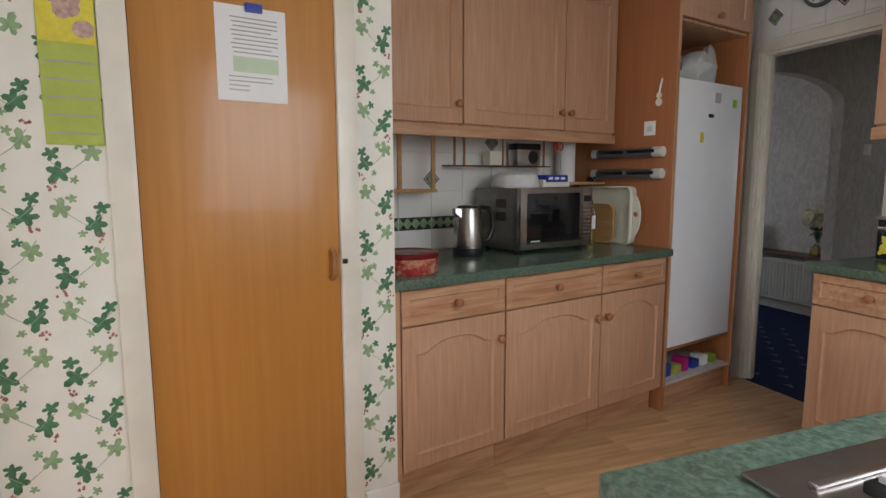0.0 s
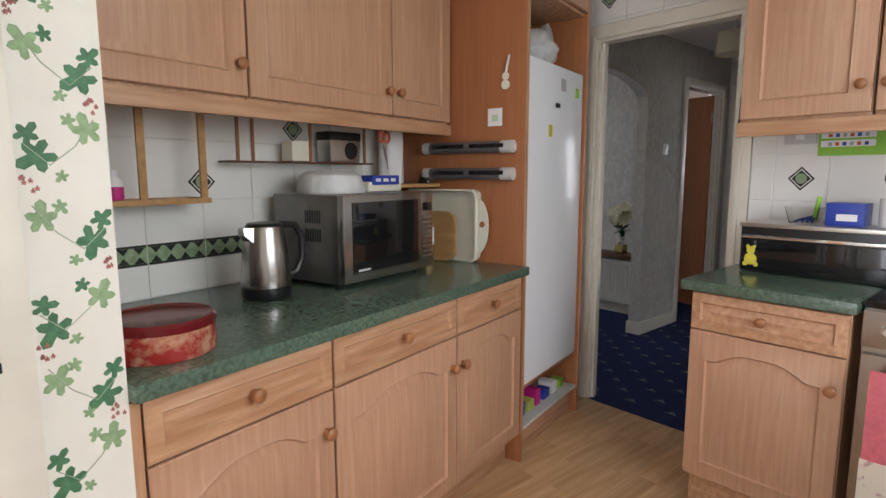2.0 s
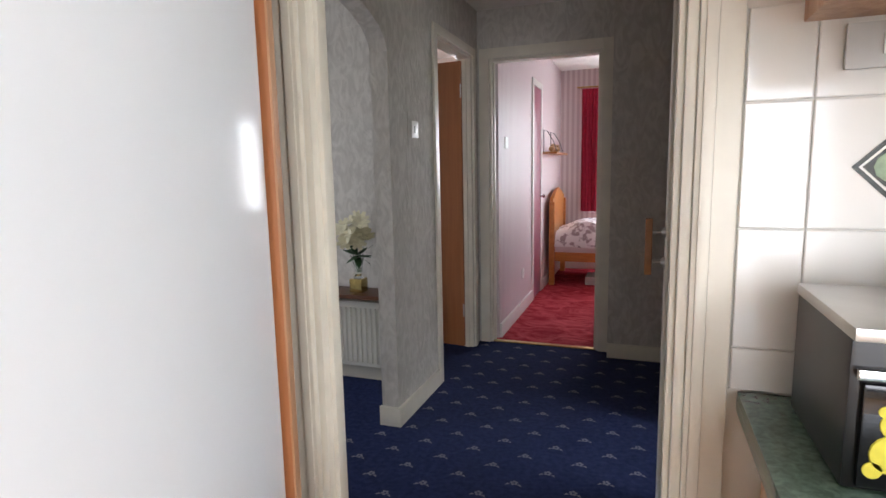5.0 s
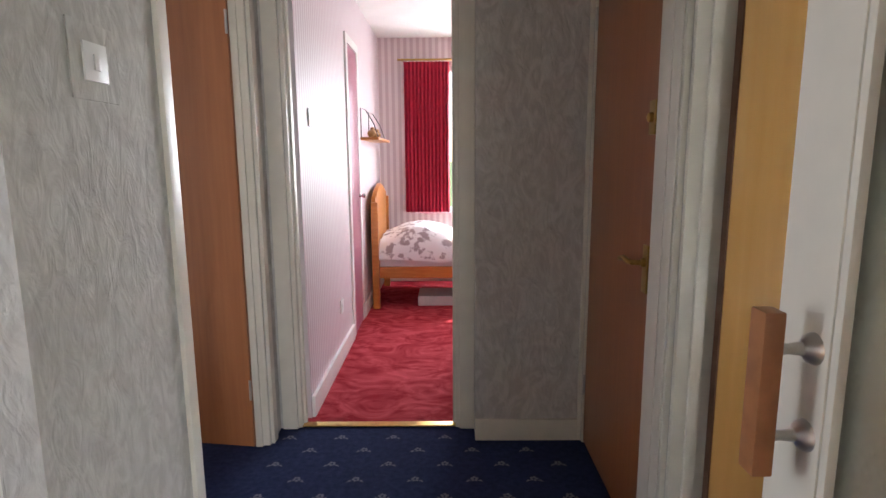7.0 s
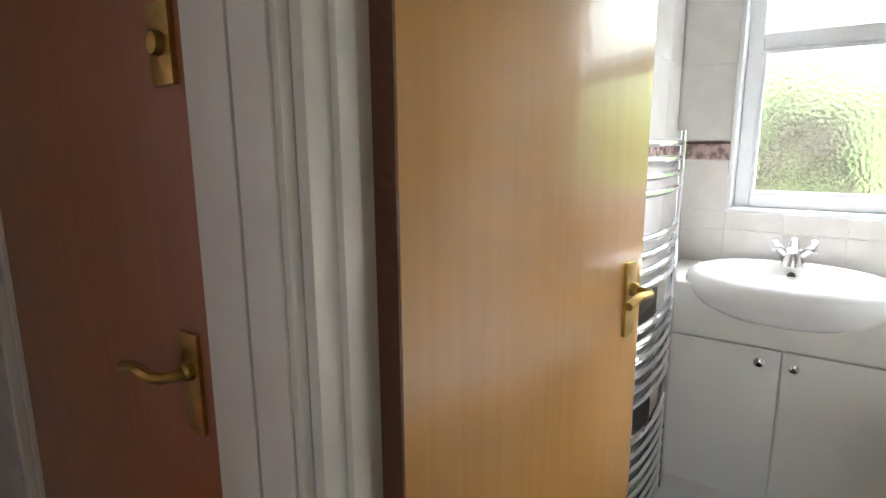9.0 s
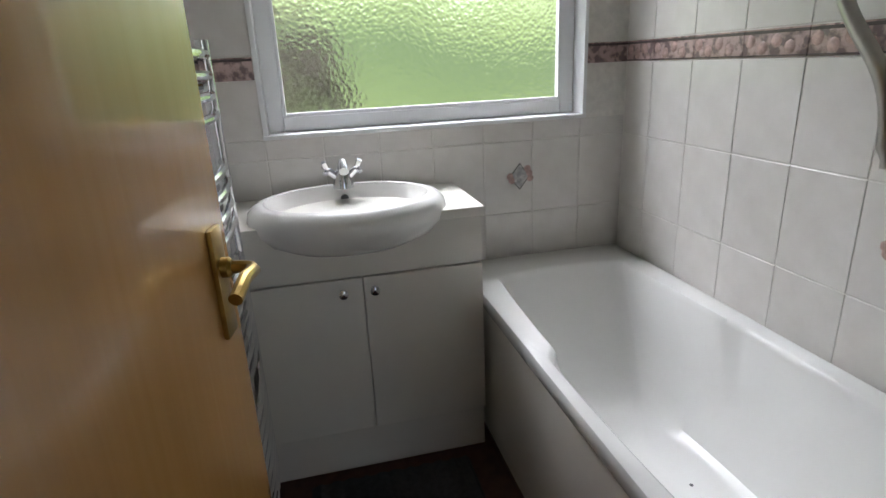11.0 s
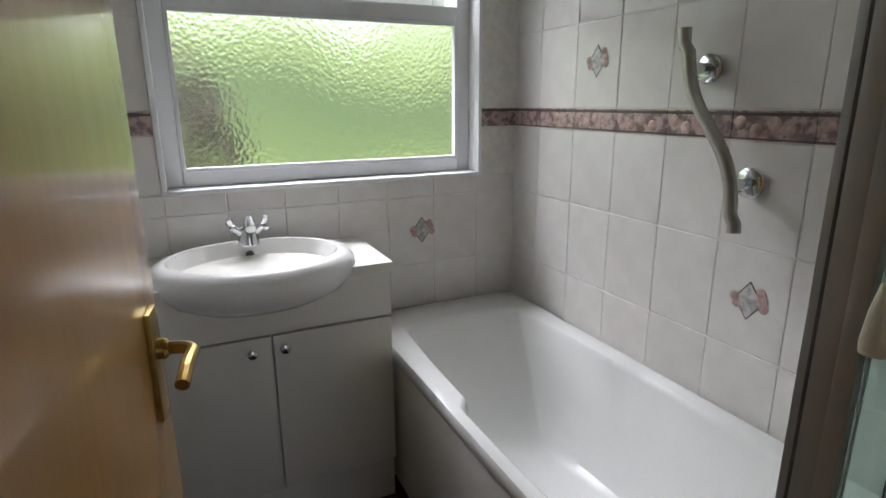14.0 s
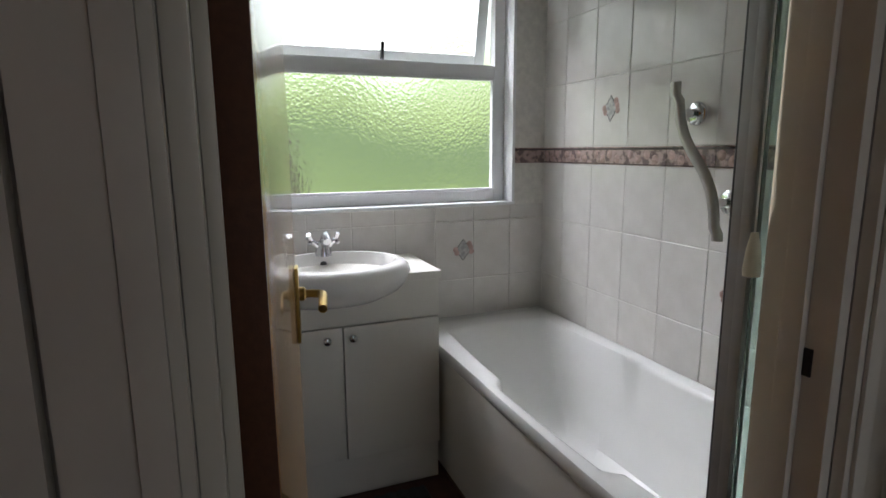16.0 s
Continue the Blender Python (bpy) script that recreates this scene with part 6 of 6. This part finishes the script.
# towel rail
tw = thing("towel_rail", "chrome ladder towel radiator on the wall", "towel rail", (1.6, 4.34, 0.15))
for x in (1.30, 1.72):
    bm = bmesh.new()
    tube(bm, [(x, 4.285, 0.14), (x, 4.285, 1.30)], 0.015, 12)
    part("upright", bm, CHROME, tw)
for g0, nb in ((0.18, 8), (0.58, 6), (0.90, 4), (1.14, 4)):
    for i in range(nb):
        z = g0 + i * 0.042
        bm = bmesh.new()
        tube(bm, [(1.30, 4.285, z), (1.40, 4.268, z), (1.51, 4.263, z), (1.62, 4.268, z), (1.72, 4.285, z)], 0.010, 10)
        part("rung", bm, CHROME, tw)
for x in (1.30, 1.72):
    for z in (0.3, 1.2):
        bm = bmesh.new()
        tube(bm, [(x, 4.285, z), (x, 4.388, z)], 0.009, 8)
        part("bracket", bm, CHROME, tw)
# bath mat
bm = bmesh.new()
nx, ny = 36, 36
vt = [[bm.verts.new((1.28 + 0.46 * i / nx, 3.69 + 0.50 * j / ny, 0.004 + (0.014 if 0 < i < nx and 0 < j < ny else 0) + 0.006 * (math.sin(j * 1.9) > 0) * (0 < i < nx))) for j in range(ny + 1)] for i in range(nx + 1)]
for i in range(nx):
    for j in range(ny):
        bm.faces.new((vt[i][j], vt[i + 1][j], vt[i + 1][j + 1], vt[i][j + 1]))
r0 = bmesh.ops.extrude_face_region(bm, geom=bm.faces[:])
for v in [g for g in r0["geom"] if isinstance(g, bmesh.types.BMVert)]:
    v.co.z = 0.001
solo("bath_mat", bm, TOWELG, "dark grey ribbed bath mat on the floor", "bath mat")
mi = thing("bathroom_mirror", "frameless mirror on the wall above towel rail", "mirror", (1.5, 4.385, 1.45))
boxpart("glass", (1.10, 4.380, 1.46), (1.62, 4.386, 2.1), CHROME, mi, 0.002)

# garden beyond the bathroom window: plain distance, its daylight given as emission
gm = bpy.data.materials.new("glowing garden")
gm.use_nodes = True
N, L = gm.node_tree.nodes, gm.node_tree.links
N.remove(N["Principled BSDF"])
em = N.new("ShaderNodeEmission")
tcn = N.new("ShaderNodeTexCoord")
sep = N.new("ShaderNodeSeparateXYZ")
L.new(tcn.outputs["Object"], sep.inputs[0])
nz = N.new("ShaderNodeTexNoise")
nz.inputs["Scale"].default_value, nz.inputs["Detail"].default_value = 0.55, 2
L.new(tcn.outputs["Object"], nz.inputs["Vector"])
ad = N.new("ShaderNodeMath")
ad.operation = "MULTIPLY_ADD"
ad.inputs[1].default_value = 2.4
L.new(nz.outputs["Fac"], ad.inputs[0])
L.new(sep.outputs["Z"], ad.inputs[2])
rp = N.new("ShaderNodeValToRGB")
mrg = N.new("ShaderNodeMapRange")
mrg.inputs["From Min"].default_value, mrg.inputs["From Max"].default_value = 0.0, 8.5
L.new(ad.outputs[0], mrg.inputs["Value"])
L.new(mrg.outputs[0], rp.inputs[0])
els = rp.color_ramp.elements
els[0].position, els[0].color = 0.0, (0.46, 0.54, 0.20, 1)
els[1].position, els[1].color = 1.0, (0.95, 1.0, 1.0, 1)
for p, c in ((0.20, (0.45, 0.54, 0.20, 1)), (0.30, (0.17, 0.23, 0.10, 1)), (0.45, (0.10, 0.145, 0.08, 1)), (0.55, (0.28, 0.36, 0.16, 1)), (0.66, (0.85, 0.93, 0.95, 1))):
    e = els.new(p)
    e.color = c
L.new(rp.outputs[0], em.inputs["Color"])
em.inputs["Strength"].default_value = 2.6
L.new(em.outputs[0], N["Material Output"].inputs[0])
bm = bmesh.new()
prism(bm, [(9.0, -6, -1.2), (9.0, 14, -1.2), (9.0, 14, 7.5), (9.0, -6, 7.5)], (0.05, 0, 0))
solo("backdrop", bm, gm, "glowing sheet coloured as green garden beyond the bathroom window", "backdrop", "structure")
bu = thing("garden_bush", "dark purple bush outside the bathroom window", "bush", (4.6, 4.12, -0.6))
bm = bmesh.new()
rr = random.Random(3)
for i in range(900):
    d = Vector((rr.gauss(0, 1), rr.gauss(0, 1), rr.gauss(0, 1))).normalized() * rr.uniform(0.6, 1.0)
    c = Vector((4.6, 4.12, 0.75)) + Vector((d.x * 0.4, d.y * 0.42, d.z * 0.95))
    t = Vector((rr.uniform(-1, 1), rr.uniform(-1, 1), rr.uniform(-1, 1))).normalized() * 0.11
    leaf_shape(bm, c, c + t, 0.035)
part("leaves", bm, mat("purple foliage", (0.10, 0.045, 0.06), 0.6, 0, 0.3, 20), bu, smooth=False)
bm = bmesh.new()
tube(bm, [(4.6, 4.12, -0.6), (4.62, 4.12, 0.2), (4.6, 4.14, 0.9)], 0.05, 8)
part("trunk", bm, DARKWOOD, bu)
swing(BATH)
structure("ground", [((2.33, -60, -0.72), (300, 300, -0.6)), ((-300, 9.1, -0.72), (2.33, 300, -0.6)), ((-300, -300, -0.72), (300, -60, -0.6))], mat("lawn", (0.09, 0.16, 0.03), 0.9, 0, 0.3, 3), "mown green lawn outside", "ground")

# ---- tiles of the bathroom and boards of the kitchen floor ----
ROWS = [(0.0, 0.173), (0.173, 0.433), (0.433, 0.693), (0.693, 0.953), (0.953, 1.201), (1.271, 1.531), (1.531, 1.791), (1.791, 2.051), (2.051, 2.311), (2.311, 2.38)]
LOWER = ROWS[2:]
begin()
wall = tiled("bath_wall_tiles", "marbled cream wall tiles beside the bath", axis_m((X1, YT - 0.0085, 0), (-1, 0, 0), (0, 1, 0)), X1 - 0.49, H, 0.2, LOWER, (X1 - 1.193) % 0.2, 0, BTILE)


def border(parent, m, length, u0):
    k = u0 - 0.2
    while k < length:
        l, r = max(k, 0) + 0.001, min(k + 0.2, length) - 0.001
        if r - l > 0.015:
            bm = bmesh.new()
            box(bm, (l, 1.2025, 0), (r, 1.2695, 0.006), 0.001)
            bmesh.ops.transform(bm, matrix=m, verts=bm.verts[:])
            b0 = part("border_tile", bm, BORDER, parent)
            for z0, z1 in ((1.258, 1.2655), (1.2045, 1.208)):
                bm = bmesh.new()
                box(bm, (l, z0, 0.006), (r, z1, 0.0075))
                bmesh.ops.transform(bm, matrix=m, verts=bm.verts[:])
                part("border_line", bm, BORDERD, b0)
            bm = bmesh.new()
            for q in range(int((r - l) / 0.042)):
                lathe(bm, [(0.017, 0.006), (0.012, 0.009), (0.004, 0.0095)], m @ Matrix.Translation((l + 0.021 + q * 0.042, 1.233 + 0.008 * (-1) ** q, 0)), 8)
            if bm.verts:
                part("rose_relief", bm, ROSE, b0)
            else:
                bm.free()
        k += 0.2


def rose_motif(parent, c, u, w):
    m = axis_m(c, u, w)
    for r, mt, h in ((0.045, DBLACK, 0.0008), (0.041, DIAG, 0.0014)):
        bm = bmesh.new()
        prism(bm, [m @ Vector((r * math.cos(a) * 0.85, r * math.sin(a) * 1.1, 0)) for a in (0, math.pi / 2, math.pi, 1.5 * math.pi)], m.to_3x3() @ Vector((0, 0, h)))
        part("motif", bm, mt, parent, smooth=False)
    bm = bmesh.new()
    for x, y in ((-0.036, 0.002), (0.036, 0.01), (0.03, 0.026), (-0.03, -0.012), (0.040, -0.008)):
        lathe(bm, [(0.014, 0.0008), (0.009, 0.0022)], m @ Matrix.Translation((x, y, 0)), 7)
    part("motif_rose", bm, ROSE, parent)


border(wall, axis_m((X1, YT - 0.0085, 0), (-1, 0, 0), (0, 1, 0)), X1 - 0.49, (X1 - 1.193) % 0.2)
rose_motif(wall, (1.09, YT - 0.003, 0.824), (-1, 0, 0), (0, 1, 0))
rose_motif(wall, (1.692, YT - 0.003, 1.412), (-1, 0, 0), (0, 1, 0))
WM = axis_m((X1 + 0.0095, YL + 0.004, 0), (0, -1, 0), (-1, 0, 0))
WL = YL - YT + 0.01


def in_window(l, b, r, t):
    return r > YL + 0.004 - 4.200 and l < YL + 0.004 - 3.114 and t > 1.03 and b < 2.06


wt = tiled("window_wall_tiles", "marbled cream wall tiles round the window", WM, WL, H, 0.182, [(0.433, 0.693), (0.693, 0.953), (0.953, 1.018), (1.018, 1.201)] + ROWS[5:], 0.0, 0, BTILE, in_window)
for s, e in ((0.0, 0.180), (1.290, WL)):
    bm = bmesh.new()
    box(bm, (s + 0.001, 1.2025, 0), (e - 0.001, 1.2695, 0.006), 0.001)
    bmesh.ops.transform(bm, matrix=WM, verts=bm.verts[:])
    b0 = part("border_tile", bm, BORDER, wt)
    bm = bmesh.new()
    box(bm, (s + 0.001, 1.258, 0.006), (e - 0.001, 1.2655, 0.0075))
    bmesh.ops.transform(bm, matrix=WM, verts=bm.verts[:])
    part("border_line", bm, BORDERD, b0)
rose_motif(wt, (X1 + 0.0042, 3.351, 0.825), (0, -1, 0), (-1, 0, 0))
nt_ = tiled("north_wall_tiles", "marbled cream wall tiles behind towel rail", axis_m((0.49, YL + 0.0095, 0), (1, 0, 0), (0, -1, 0)), X1 - 0.49, H, 0.2, ROWS, 0.1, 0, BTILE)
border(nt_, axis_m((0.49, YL + 0.0095, 0), (1, 0, 0), (0, -1, 0)), X1 - 0.49, 0.1)
swing(BATH)

floor = thing("floor_boards", "pale oak laminate floor boards", "floor", (0, 0, -0.012))
tagged(floor, kind="structure")
fm = {}
rr = random.Random(8)
y = -2.3
bw = 0.095
FR = Matrix.Rotation(radians(90), 4, "Z")
k = 0
x = -1.35
while x < 2.1:
    yy = -2.3 - rr.uniform(0, 0.5)
    while yy < 2.85:
        ln = rr.choice((0.4, 0.5, 0.65))
        a, b = max(yy, -2.3), min(yy + ln, 2.85)
        w = min(bw, 2.1 - x)
        if b - a > 0.03 and w > 0.02:
            key = (round(b - a, 2), round(w, 3))
            if key not in fm:
                bm = bmesh.new()
                l_, w_ = b - a - 0.0008, w - 0.0008
                loft(bm, [[(0, 0, 0), (w_, 0, 0), (w_, l_, 0), (0, l_, 0)], [(0, 0, 0.0115), (w_, 0, 0.0115), (w_, l_, 0.0115), (0, l_, 0.0115)], [(0.0006, 0.0006, 0.012), (w_ - 0.0006, 0.0006, 0.012), (w_ - 0.0006, l_ - 0.0006, 0.012), (0.0006, l_ - 0.0006, 0.012)]])
                fm[key] = mesh_of("plank", bm, FLOORW, False)
            ob = new("plank", fm[key])
            ob.parent = floor
            ob.location = (x, a, 0)
        yy += ln
    x += bw
